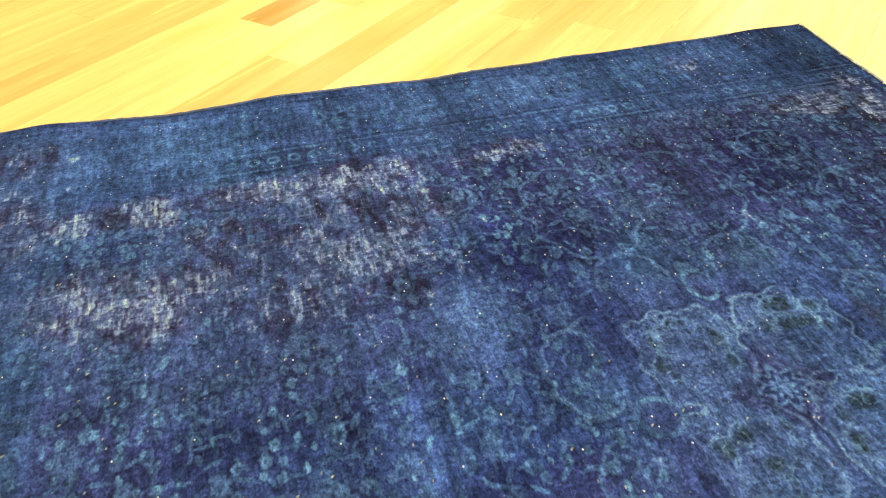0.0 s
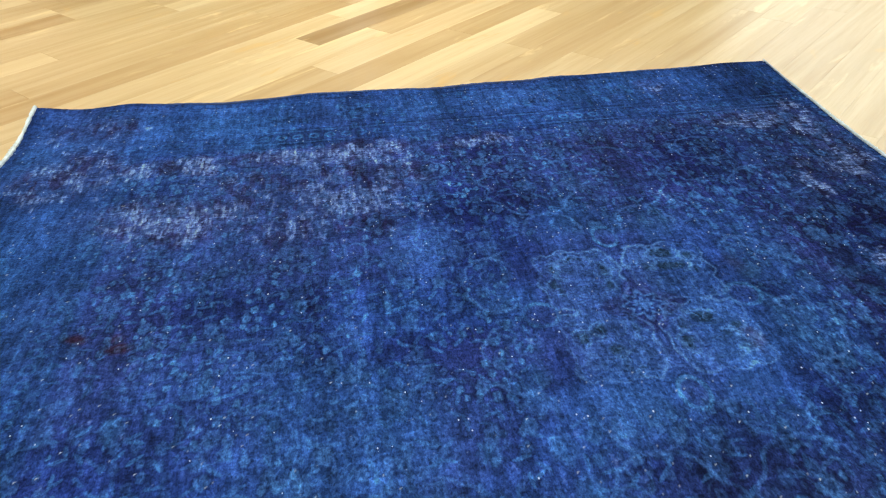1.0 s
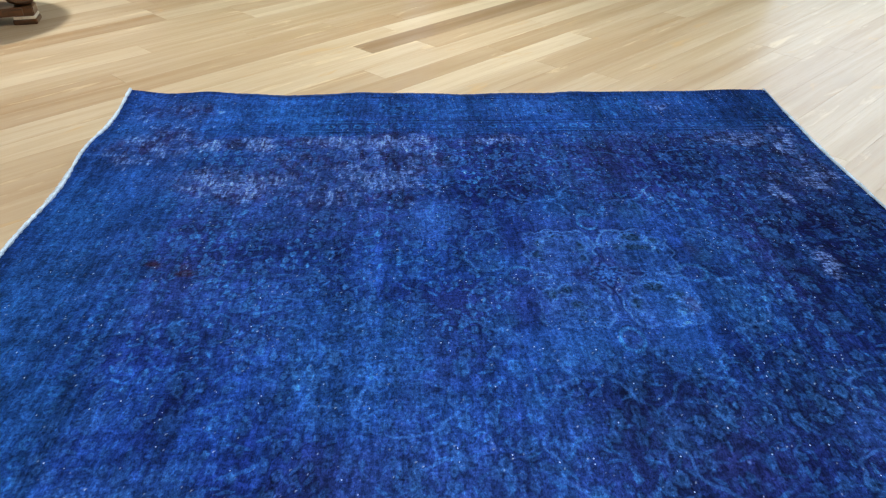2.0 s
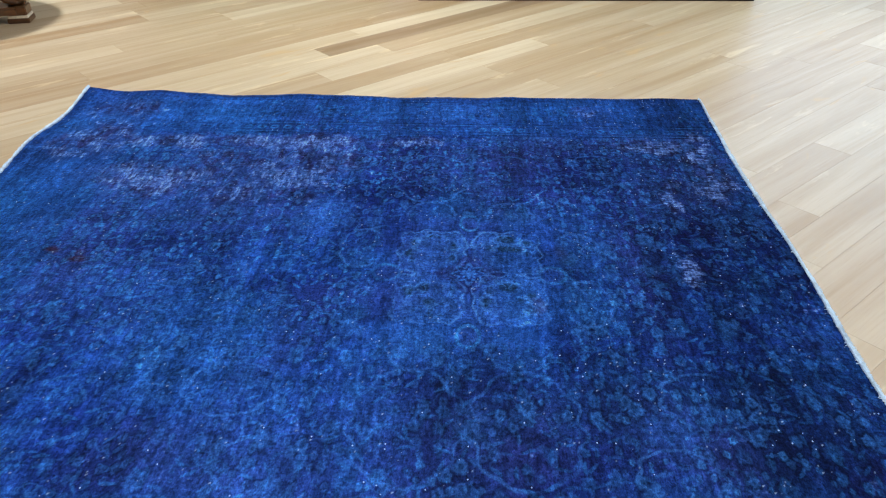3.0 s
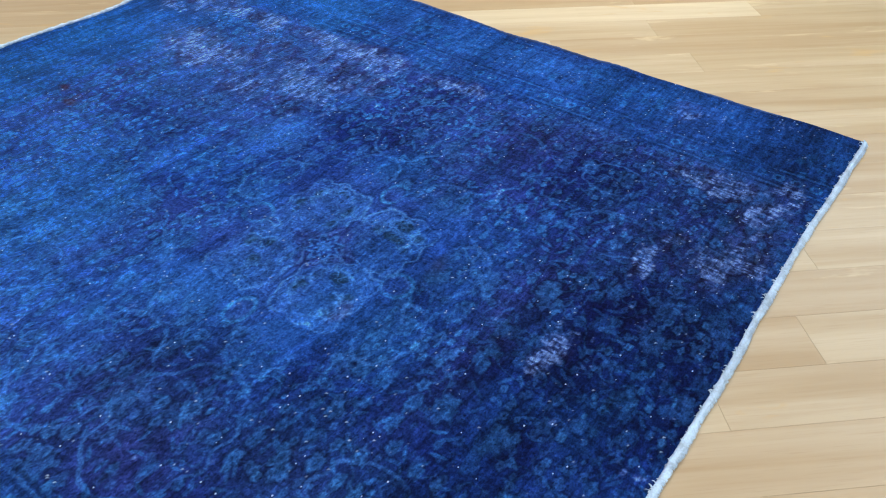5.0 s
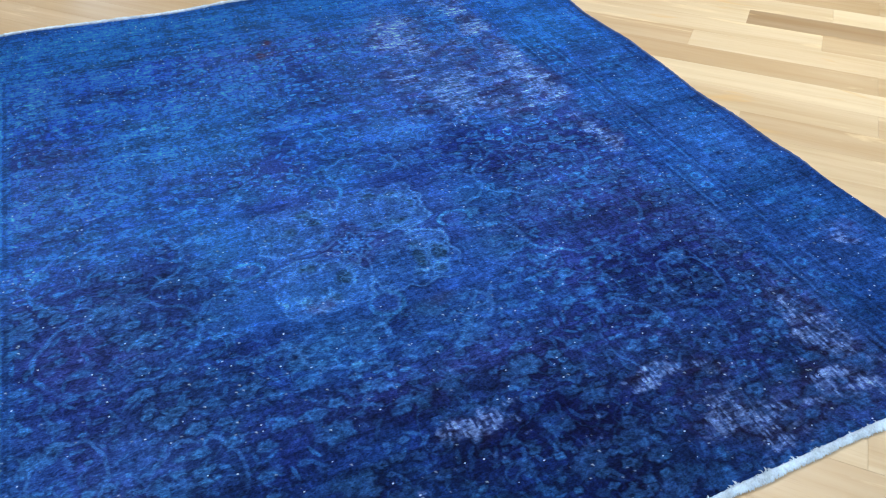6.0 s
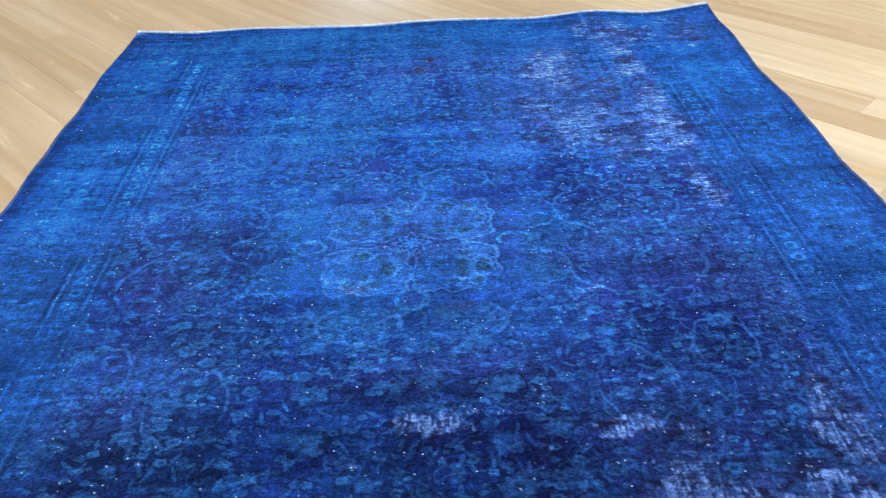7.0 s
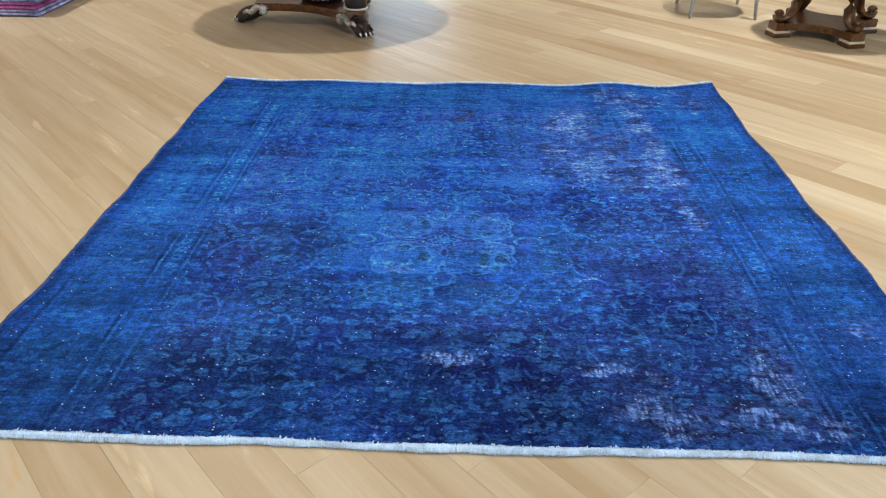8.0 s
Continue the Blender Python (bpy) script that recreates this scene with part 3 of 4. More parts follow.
    for px, py, rx, ry in ((0.0, 0.315, 0.030, 0.045), (0.265, 0.0, 0.040, 0.040)):
        d = np.hypot((ax - px) / rx, (ay - py) / ry)
        c = lay(c, (0.022, 0.026, 0.14), 0.3 * scraps * (1 - step_up(d, 0.8, 0.95)))
        c = lay(c, (0.05, 0.22, 0.62), 0.5 * scraps * (1 - step_up(np.abs(d - 1.1), 0.1, 0.22)))
    # borders on three sides, the fourth is cut away
    into = np.minimum(np.minimum(1.455 - y, y + 1.46), x + 1.50)
    along = np.where((x + 1.50) < np.minimum(1.455 - y, y + 1.46), y, x)
    in_border = 1 - step_up(into, 0.47, 0.49)
    c = lay(c, (0.015, 0.068, 0.29), 0.45 * in_border)
    band = stripe(into, 0.235, 0.20)
    bx = np.mod(along + 0.14, 0.28) - 0.14
    br, ba = np.hypot(bx, into - 0.235), np.arctan2(into - 0.235, bx)
    big = br / (0.062 * (1 + 0.16 * np.cos(6 * ba)))
    fade = (0.3 + 0.7 * step_up(cloud(x * 4, y * 4, 121), 0.4, 0.6)) * np.where((x + 1.50) < np.minimum(1.455 - y, y + 1.46), 0.5, 1.0)
    c = lay(c, (0.028, 0.12, 0.46), 0.4 * fade * (1 - step_up(big, 0.9, 1.1)))
    c = lay(c, (0.008, 0.028, 0.14), 0.6 * fade * (1 - step_up(np.abs(big - 0.55), 0.12, 0.25)))
    wave = into - 0.235 - 0.07 * np.sin(along * 2 * math.pi / 0.28)
    c = lay(c, (0.008, 0.035, 0.18), 0.45 * fade * band * (1 - step_up(np.abs(wave), 0.004, 0.010)))
    fb = rosettes(x, y, 0.06, 0.015, 5, 131, 0.7)[0]
    c = lay(c, (0.03, 0.16, 0.5), 0.4 * fade * band * fb)
    c = lay(c, (0.006, 0.02, 0.12), 0.5 * (1 - step_up(into, 0.035, 0.075)))
    for at, width, amount in ((0.085, 0.010, 0.4), (0.347, 0.010, 0.3), (0.463, 0.010, 0.3)):
        c = lay(c, (0.006, 0.022, 0.13), amount * fade * stripe(into, at, width))
    for at, width, amount in ((0.36, 0.006, 0.2), (0.452, 0.006, 0.2)):
        c = lay(c, (0.04, 0.19, 0.56), amount * fade * stripe(into, at, width))
    gx = np.mod(along, 0.058) - 0.029
    gr = np.hypot(gx, into - 0.407)
    c = lay(c, (0.035, 0.18, 0.56), 0.5 * fade * (1 - step_up(np.abs(gr - 0.015), 0.003, 0.007)))
    # wear: bare warps in pale lines, dark lanes, rusty spots, white knots
    c = lay(c, (0.055, 0.016, 0.028), 0.75 * np.clip(patches(x, y, RUST, 66) * 1.2, 0, 1))
    worn = patches(x, y, WORN, 65)
    scuff = cloud(x * 26, y * 18, 171, 3)
    fw = rosettes(x + 0.01, y, 0.040, 0.015, 5, 181, 0.85)[0]
    fine = step_up(cloud(x * 120, y * 55, 175, 2), 0.40, 0.64)
    torn = step_up(worn + 0.35 * (weft - 0.5) + 1.5 * (scuff - 0.5) + 0.4 * (knot - 0.5), 0.42, 0.85)
    c = lay(c, (0.036, 0.058, 0.25), 0.40 * step_up(worn, 0.1, 0.7))
    c = lay(c, (0.020, 0.011, 0.065), 0.6 * step_up(worn, 0.15, 0.5) * step_up(cloud(x * 30, y * 16, 193, 2) + 0.25 * (warp - 0.5), 0.52, 0.62))
    dashes = np.maximum(step_up(warp + 0.3 * (fine - 0.5), 0.60, 0.80), 0.7 * step_up(across + 0.3 * (fine - 0.5), 0.72, 0.9))
    wk = np.floor(y / 0.0064)
    hatch = hashed(np.floor(x / 0.034 + 7 * hashed(wk, wk * 0, 261)), wk, 263)
    dashes = np.where(x > 0.95, np.maximum(step_up(hatch, 0.45, 0.7), 0.4 * dashes), dashes)
    bare = torn * np.clip(0.10 + 0.4 * fw * (0.4 + 0.6 * warp) + 0.75 * dashes, 0, 1)
    c = lay(c, (0.125, 0.21, 0.60), 0.75 * bare)
    c = lay(c, (0.20, 0.30, 0.78), 0.7 * step_up(x, 0.93, 0.97) * torn * step_up(hatch + 0.3 * (fine - 0.5), 0.55, 0.75))
    thread = step_up(cloud(x * 170, y * 14, 141, 2), 0.60, 0.75) * step_up(cloud(x * 30, y * 30, 143, 2), 0.5, 0.6)
    c = lay(c, (0.20, 0.28, 0.64), 0.5 * thread * step_up(worn, 0.35, 0.8))
    blot = cloud(x * 34, y * 30, 161, 3)
    c = c * (0.72 + 0.56 * knot)[..., None] * (0.78 + 0.44 * weft)[..., None] * (0.78 + 0.44 * blot)[..., None] * (0.80 + 0.4 * dash)[..., None]
    lanes = cloud(x * 15, y * 1.7, 221, 3)
    rungs = cloud(x * 1.8 + 7, y * 17, 225, 3)
    squares = 0.6 * hashed(np.floor(x / 0.021 + 0.3 * n2), np.floor(y / 0.034 + 0.3 * n1), 229) + 0.4 * cloud(x * 20, y * 14, 231, 2)
    c = c * np.clip(1 + 0.75 * (lanes - 0.5), 0.5, 1.6)[..., None] * np.clip(1 + 0.55 * (rungs - 0.5), 0.5, 1.5)[..., None] * (0.86 + 0.28 * squares)[..., None]
    c = c * (0.80 + 0.40 * warp)[..., None] * (0.84 + 0.32 * across)[..., None]
    light = c[..., 1] + 0.3 * c[..., 2]
    c = c * np.clip((light / 0.17) ** 0.17, 0.4, 1.5)[..., None]
    crease = np.maximum(stripe(y, 0.785 + 0.01 * np.sin(6 * x), 0.012) * step_up(-x, 0.4, 0.7), stripe(y, -0.05 + 0.02 * np.sin(4 * x), 0.012) * step_up(-x, 0.2, 0.4) * step_up(x + 0.95, 0.0, 0.2))
    c = lay(c, (0.05, 0.15, 0.5), 0.15 * crease)
    i, j = np.arange(x.shape[0])[:, None] + 0 * x, np.arange(x.shape[1])[None, :] + 0 * x
    # paler west, darker east end; south-east, the leaning pile's shade is painted in
    c = c * (1 + 0.18 * (1 - step_up(x, -0.1, 0.9)) - 0.30 * step_up(x, 0.98, 1.2) - 0.12 * step_up(x, 0.1, 0.4) * (1 - step_up(y, -0.6, -0.3)))[..., None]
    # the drawing stays a little prouder than the wear: pale fillings, fine dark outlines
    within = 1 - step_up(leaf, 0.98, 1.04)
    rubbed = (0.35 + 0.65 * step_up(cloud(x * 8, y * 8, 107, 3), 0.38, 0.6)) * (0.7 + 0.6 * (knot - 0.5))
    pale, deep = np.zeros_like(x), np.zeros_like(x)
    for amount, f, h, d in sprigs:
        pale = np.maximum(pale, amount * np.clip(f - 0.8 * h, 0, 1))
        deep = np.maximum(deep, amount * np.clip(d - f, 0, 1))
        deep = np.maximum(deep, amount * 0.7 * h)
    twigs = 1 - step_up(np.abs(cloud(x * 11, y * 9, 117, 2) - 0.5), 0.006, 0.020)
    pale = np.maximum(pale, 0.55 * lf)
    pale = np.maximum(pale, 0.45 * twigs)
    deep = np.maximum(deep, 0.5 * lf2)
    pale, deep = np.maximum(pale, vine), deep * (1 - vine)
    # medallion: seeds and scalloped fans inside each leaf, bright outline, dark line outside it
    pit = np.hypot(np.mod(lx * 4.2 + 0.3 * ly, 1.0) - 0.5, np.mod(ly * 5.0, 1.0) - 0.5)
    fan = within * step_up(np.abs(ly + 0.25), 0.30, 0.45)
    inner_pale = np.maximum(np.maximum(line, 0.75 * curls * within), fan * (1 - step_up(np.abs(pit - 0.40), 0.05, 0.13)))
    inner_deep = np.maximum(0.6 * line2, fan * 0.9 * (1 - step_up(pit, 0.16, 0.26)))
    for ox, oy, rx, ry in ((0.0, -0.30, 0.50, 0.20), (0.1, 0.30, 0.55, 0.20)):
        inner_deep = np.maximum(inner_deep, 0.8 * within * (1 - step_up(np.hypot((lx - ox) / rx, (ly - oy) / ry) + 0.5 * (n2 - 0.5), 0.7, 1.0)))
    for px, py, rx, ry in ((0.0, 0.305, 0.024, 0.040), (0.262, 0.0, 0.034, 0.034), (0.0, 0.20, 0.05, 0.03), (0.19, 0.0, 0.03, 0.05)):
        d = np.hypot((ax - px) / rx, (ay - py) / ry) * (1 + 0.08 * np.cos(5 * np.arctan2(ay - py, ax - px)))
        inner_pale = np.maximum(inner_pale, 0.8 * (1 - step_up(np.abs(d - 1.0), 0.07, 0.18)))
        inner_deep = np.maximum(inner_deep, 0.7 * (1 - step_up(np.abs(d - 1.3), 0.07, 0.16)))
    petal = sr / (0.052 * (1 + 0.26 * np.cos(8 * sa)))
    inner_pale = np.maximum(inner_pale, 0.9 * (1 - step_up(np.abs(petal - 0.92), 0.08, 0.16)))
    inner_deep = np.maximum(inner_deep, 0.8 * (1 - step_up(np.abs(petal - 1.15), 0.06, 0.12)))
    # two flower heads between the shells at either side, and teal lobes about the medallion
    head = np.hypot(ax, (ay - 0.635)) / (0.050 * (1 + 0.22 * np.cos(6 * np.arctan2(ay - 0.635, ax))))
    pale = np.maximum(pale, 0.9 * (1 - step_up(head, 0.85, 1.05)) * step_up(head, 0.25, 0.4))
    for cx, cy, rx, ry in ((0.14, 0.36, 0.085, 0.105), (0.36, 0.145, 0.075, 0.115)):
        d = np.hypot((ax - cx) / rx, (ay - cy) / ry)
        c = lay(c, (0.028, 0.11, 0.38), 0.25 * (1 - step_up(d, 0.8, 1.0)) * scraps)
        pale = np.maximum(pale, 0.9 * (1 - step_up(np.abs(d - 1), 0.03, 0.08)))
        deep = np.maximum(deep, 0.8 * (1 - step_up(np.abs(d - 1.12), 0.03, 0.07)))
    pale, deep = np.maximum(pale * open_field, inner_pale * med * (0.35 + 0.85 * scraps)), np.maximum(deep * open_field, inner_deep * med * (0.6 + 0.6 * scraps))
    # the guard stripe: little cartouches between fine double lines
    fade = fade * (0.35 + 0.65 * step_up(x, -0.3, 0.6)) * (0.6 + 0.5 * step_up(cloud(x * 7, y * 7, 279, 3), 0.38, 0.58))
    gx = np.mod(along, 0.062) - 0.031
    cart = np.maximum(np.abs(gx) / 0.022, np.abs(into - 0.407) / 0.022)
    pale = np.maximum(pale, 0.75 * fade * (1 - step_up(np.abs(cart - 0.8), 0.08, 0.2)))
    for at, width, amount in ((0.362, 0.005, 0.8), (0.452, 0.005, 0.8), (0.10, 0.005, 0.4)):
        pale = np.maximum(pale, amount * fade * stripe(into, at, width))
    for at, width, amount in ((0.349, 0.009, 1.3), (0.373, 0.006, 1.1), (0.441, 0.006, 1.0), (0.465, 0.008, 1.2), (0.085, 0.007, 0.6)):
        deep = np.maximum(deep, amount * fade * stripe(into, at, width))
    c = c * (1 - 0.58 * np.clip(deep * rubbed, 0, 1))[..., None].astype(np.float32)
    c = lay(c, (0.062, 0.17, 0.56), 0.42 * np.clip(pale * rubbed, 0, 1))
    c = c * (1 + 0.06 * med)[..., None]
    c = c * np.array((1.00, 1.20, 1.27), np.float32)
    # dense dye stays dark, rubbed wool pale
    light = c[..., 1] + 0.3 * c[..., 2]
    c = c * np.clip((light / np.median(light)) ** CONTRAST, 0.35, 1.5)[..., None]
    white = (hashed(i, j, 151) < 0.0013) * (0.3 + 0.7 * hashed(i, j, 152))
    white = np.maximum(white, np.maximum(np.roll(white * (white > 0.6), 1, 1), np.roll(white * (white > 0.8), 1, 0)))
    c = lay(c, (0.38, 0.54, 0.92), 0.85 * white)
    return np.clip(c, 0.001, 1), bare


def rug_place(u, v):
    """The rug's plan and height at u along B to C and v along B to A, both 0 to 1."""
    ab = [np.array(p) for p in (CA, CB, CC, CD)]
    x = (ab[1][0] * (1 - v) + ab[0][0] * v) * (1 - u) + (ab[2][0] * (1 - v) + ab[3][0] * v) * u
    y = (ab[1][1] * (1 - v) + ab[0][1] * v) * (1 - u) + (ab[2][1] * (1 - v) + ab[3][1] * v) * u
    edge_v, edge_u = np.exp(-np.minimum(v, 1 - v) / 0.05), np.exp(-np.minimum(u, 1 - u) / 0.05)
    sway = soft_noise(u * 12 + 3, v * 2, 201) - 0.5
    y = y + edge_v * 0.022 * sway * np.where(v < 0.5, 1, -1)
    x = x + edge_u * 0.016 * (soft_noise(u * 2, v * 9 + 5, 202) - 0.5)
    ripple = edge_v * np.where(v < 0.5, 0.034, 0.016) * (soft_noise(u * 17, v * 2 + 8, 203) - 0.32) + edge_u * np.where(u < 0.5, 0.022, 0.006) * (soft_noise(u * 2 + 4, v * 10, 204) - 0.35)
    curl = 0.010 * np.exp(-(u ** 2 + (1 - v) ** 2) / 0.02) + 0.006 * np.exp(-((1 - u) ** 2 + v ** 2) / 0.012)
    z = 0.007 + curl + ripple + 0.004 * soft_noise(u * 5, v * 5, 205)
    return x, y, z


uu, vv = np.meshgrid(np.linspace(0, 1, NU), np.linspace(0, 1, NV), indexing="ij")
rx_, ry_, rz_ = rug_place(uu, vv)
colours, bare_ = pattern_colour(rx_.astype(np.float32), ry_.astype(np.float32))
ii, jj = np.meshgrid(np.arange(NU), np.arange(NV), indexing="ij")
rz_ = rz_ + 0.0012 * (hashed(ii, jj, 211) - 0.5) - 0.0012 * bare_
rug = empty("rug", pose(0, 0, 0), "large worn overdyed blue wool rug with a faded medallion", "rug")
data = bpy.data.meshes.new("pile")
count = NU * NV
coords = np.stack([rx_, ry_, rz_], -1).reshape(-1, 3)
index = np.arange(count).reshape(NU, NV)
quads = np.stack([index[:-1, :-1], index[1:, :-1], index[1:, 1:], index[:-1, 1:]], -1).reshape(-1, 4)[:, ::-1]
data.vertices.add(count)
data.vertices.foreach_set("co", coords.ravel())
data.loops.add(quads.size)
data.loops.foreach_set("vertex_index", quads.ravel().astype(np.int32))
data.polygons.add(len(quads))
data.polygons.foreach_set("loop_start", np.arange(0, quads.size, 4, dtype=np.int32))
data.update(calc_edges=True)
layer = data.color_attributes.new("pattern", "FLOAT_COLOR", "POINT")
layer.data.foreach_set("color", np.concatenate([colours.reshape(-1, 3), np.ones((count, 1))], 1).astype(np.float32).ravel())
data.materials.append(PILE)
data.shade_smooth()
pile = new("wool_field", data)
pile.parent = rug


def edge_line(along_u, at, count):
    s = np.linspace(0, 1, count)
    f = np.full(count, float(at))
    x, y, z = rug_place(s, f) if along_u else rug_place(f, s)
    return [Vector(p) for p in zip(x, y, z)]


for at in (0.0, 1.0):
    pts = edge_line(True, at, 220)
    part("selvedge", tube(bmesh.new(), [Vector((p.x, p.y, p.z * 0.62)) for p in pts], [0.0065 + 0.002 * random.random() for p in pts], 8), BINDING, rug, "dark navy overcast selvedge", True)


def fringe(at, out, reach, count):
    """Cut warp ends in short tufts beside a knotted edge."""
    rng = random.Random(int(at * 10) + 5)
    pts = edge_line(False, at, 260)
    bm = bmesh.new()
    if out < 0:
        tube(bm, [Vector((p.x, p.y, p.z + 0.004)) for p in pts], [0.0045 + 0.0045 * rng.random() for p in pts], 7)
    for k in range(count):
        s = rng.random() * (len(pts) - 2)
        p = pts[int(s)].lerp(pts[int(s) + 1], s % 1)
        long = reach * (0.55 + 0.6 * rng.random()) * (0.9 + 0.14 * math.sin(s * 0.31) * math.sin(s * 0.083))
        back = out > 0 and k % 6 == 0
        way = Vector((-out if back else out, 0.9 * (rng.random() - 0.5), 0)).normalized()
        long *= 0.15 + 0.9 * rng.random() ** 3 * (0.5 + 0.5 * math.sin(s * 0.9)) if back else 1.0
        wide = 0.0010 + 0.0014 * rng.random()
        z0, z1 = max(0.004, p.z * (0.3 + 0.6 * rng.random())), 0.002 + 0.008 * rng.random()
        side = Vector((-way.y, way.x, 0)) * wide
        z0 = p.z + 0.002 + 0.003 * rng.random() if out > 0 else z0
        a, b = Vector((p.x - out * 0.004 * rng.random(), p.y, z0)), Vector((p.x, p.y, 0)) + way * long
        mid = a.lerp(b, 0.55)
        mid.z = z0 * 0.6 + 0.005
        b.z = p.z + 0.003 + 0.004 * rng.random() if back else z1
        if back:
            a.z, mid.z = p.z + 0.004, p.z + 0.007
        up = Vector((0, 0, wide * 0.9))
        rings = [[bm.verts.new(q + o * f) for o in (side, up, -side)] for q, f in ((a, 1.0), (mid, 1.0), (b, 0.45))]
        for r0, r1 in zip(rings, rings[1:]):
            for n in range(3):
                bm.faces.new((r0[n], r0[(n + 1) % 3], r1[(n + 1) % 3], r1[n]))
    return part("fringe", bm, FRINGE, rug, "bluish-white cut wool fringe")


fringe(1.0, 1, 0.0165, 9500)
fringe(0.0, -1, 0.017, 6000)

# ---- the green cabinets ----


def green_cabinet(x0, x1, y, turn, bays, label):
    m = pose(x0, y, 0, 0, 0, turn)
    thing = empty("green_cabinet", m, label, "cabinet", "green cabinets")
    length, deep, high = x1 - x0, 0.45, 1.0
    part("base", box(bmesh.new(), 0.004, length - 0.004, 0.006, deep, 0, 0.010), DARKBASE, thing, "dark recessed base strip")
    part("body", box(bmesh.new(), 0, length, 0.02, deep, 0.010, high, 0.004), GREEN, thing)
    part("top", box(bmesh.new(), -0.02, length + 0.02, -0.02, deep + 0.01, high, high + 0.03, 0.006), GREEN, thing)
    wide = length / bays
    for k in range(bays):
        a, b = k * wide + 0.02, (k + 1) * wide - 0.02
        d = part("door", box(bmesh.new(), a, b, 0.0, 0.02, 0.012, high - 0.03, 0.003), GREEN, thing)
        part("panel", box(bmesh.new(), a + 0.07, b - 0.07, -0.006, 0.0, 0.12, high - 0.12, 0.002), GREEN, d)
        part("knob", ball(bmesh.new(), (b - 0.035, -0.012, 0.55), (0.013, 0.013, 0.013)), BRASS, d, "small brass knob", True)
    return thing


green_cabinet(-1.87, -0.195, 3.160, 1.9, 2, "low worn green painted wooden cabinet on a dark base")
green_cabinet(0.0, 2.30, 3.206, 1.9, 3, "long worn green painted wooden cabinet with panel doors")


# ---- the paw-footed table ----
def waisted(radius, arms, blunt, waist, steps=9):
    """A plinth's outline: blunt arms joined by hollow sides."""
    pts = []
    for k in range(arms):
        a0, a1 = 2 * math.pi * k / arms, 2 * math.pi * (k + 1) / arms
        p = Vector((radius * math.cos(a0), radius * math.sin(a0)))
        q = Vector((radius * math.cos(a1), radius * math.sin(a1)))
        s0, s1 = Vector((-math.sin(a0), math.cos(a0))) * blunt, Vector((-math.sin(a1), math.cos(a1))) * blunt
        p0, p1 = p + s0, q - s1
        mid = Vector((math.cos((a0 + a1) / 2), math.sin((a0 + a1) / 2))) * waist
        ctrl = mid * 2 - (p0 + p1) * 0.5
        pts.append(tuple(p - s0))
        for i in range(steps + 1):
            t = i / steps
            pts.append(tuple(p0 * (1 - t) ** 2 + ctrl * 2 * t * (1 - t) + p1 * t * t))
        pts.pop()
    return pts


TABLE = (-3.05, -1.13)
table = empty("paw_foot_table", pose(*TABLE, 0, 0, 0, 38), "round mahogany centre table on carved silvered paw feet", "table")
part("plinth", slab(bmesh.new(), waisted(0.50, 3, 0.09, 0.21), 0.095, 0.150), MAHOGANY, table)
part("pedestal", lathe(bmesh.new(), [(0.15, 0.150), (0.16, 0.18), (0.13, 0.23), (0.09, 0.28), (0.075, 0.45), (0.10, 0.58), (0.07, 0.62), (0.14, 0.69), (0.15, 0.705)]), BLACK, table, "black lacquered turned pedestal", True)
bm = bmesh.new()
for k in range(28):
    a = 2 * math.pi * k / 28
    ball(bm, (0.162 * math.cos(a), 0.162 * math.sin(a), 0.185), (0.012, 0.012, 0.014), None, 1)
part("beading", bm, SILVER, table, "silvered beaded ring", True)
part("tabletop", lathe(bmesh.new(), [(0.66, 0.705), (0.74, 0.715), (0.76, 0.735), (0.76, 0.75), (0.75, 0.76)], 64), MAHOGANY, table)


def paw_foot(parent, m):
    """A lion's paw pointing along +x, with toes, claws and a scroll behind."""
    foot = bmesh.new()
    ball(foot, (0.02, 0, 0.062), (0.10, 0.062, 0.055), pose(0, 0, 0, 0, 14), 3)
    ball(foot, (-0.05, 0, 0.085), (0.055, 0.05, 0.05), None, 3)
    ob = part("paw_foot", foot, BRONZE, parent, "dark carved paw with silvered claws", True)
    ob.matrix_local = m
    for k, y in enumerate((-0.052, -0.018, 0.018, 0.052)):
        bm = bmesh.new()
        out = 0.115 - 0.018 * (abs(y) > 0.03)
        ball(bm, (out - 0.02, y, 0.034), (0.042, 0.019, 0.030), pose(0, 0, 0, 0, 20), 2)
        ball(bm, (out - 0.045, y, 0.055), (0.03, 0.017, 0.02), None, 2)
        part("toe", bm, BRONZE, ob, "", True)
        part("claw", tube(bmesh.new(), [(out + 0.005, y, 0.036), (out + 0.022, y, 0.026), (out + 0.030, y, 0.006)], [0.010, 0.008, 0.003], 8), SILVER, ob, "", True)
    for y in (-0.10, 0.10):
        pts = [(-0.085 - 0.034 * (1 - 0.85 * t) * math.cos(8.5 * (1 - t)), y, 0.10 + 0.030 * (1 - 0.85 * t) * math.sin(8.5 * (1 - t))) for t in (1 - k / 14 for k in range(15))]
        pts = pts[::-1]
        pts = pts[::-1] + [(-0.085 + 0.034 * math.cos(a) + 0.03 * n, y * (1 - 0.10 * n), 0.122 - 0.012 * n + 0.012 * math.sin(2.2 * n)) for n, a in ((0.6, 0.9), (1.5, 0.9), (2.4, 0.9), (3.3, 0.9), (4.2, 0.9))]
        part("scroll", tube(bmesh.new(), pts, [0.018] * 15 + [0.023, 0.023, 0.020, 0.016, 0.009], 8), SILVER, ob, "silvered scroll", True)
    return ob


for k in range(3):
    a = 120 * k
    paw_foot(table, pose(0.53 * math.cos(radians(a)), 0.53 * math.sin(radians(a)), 0, 0, 0, a))

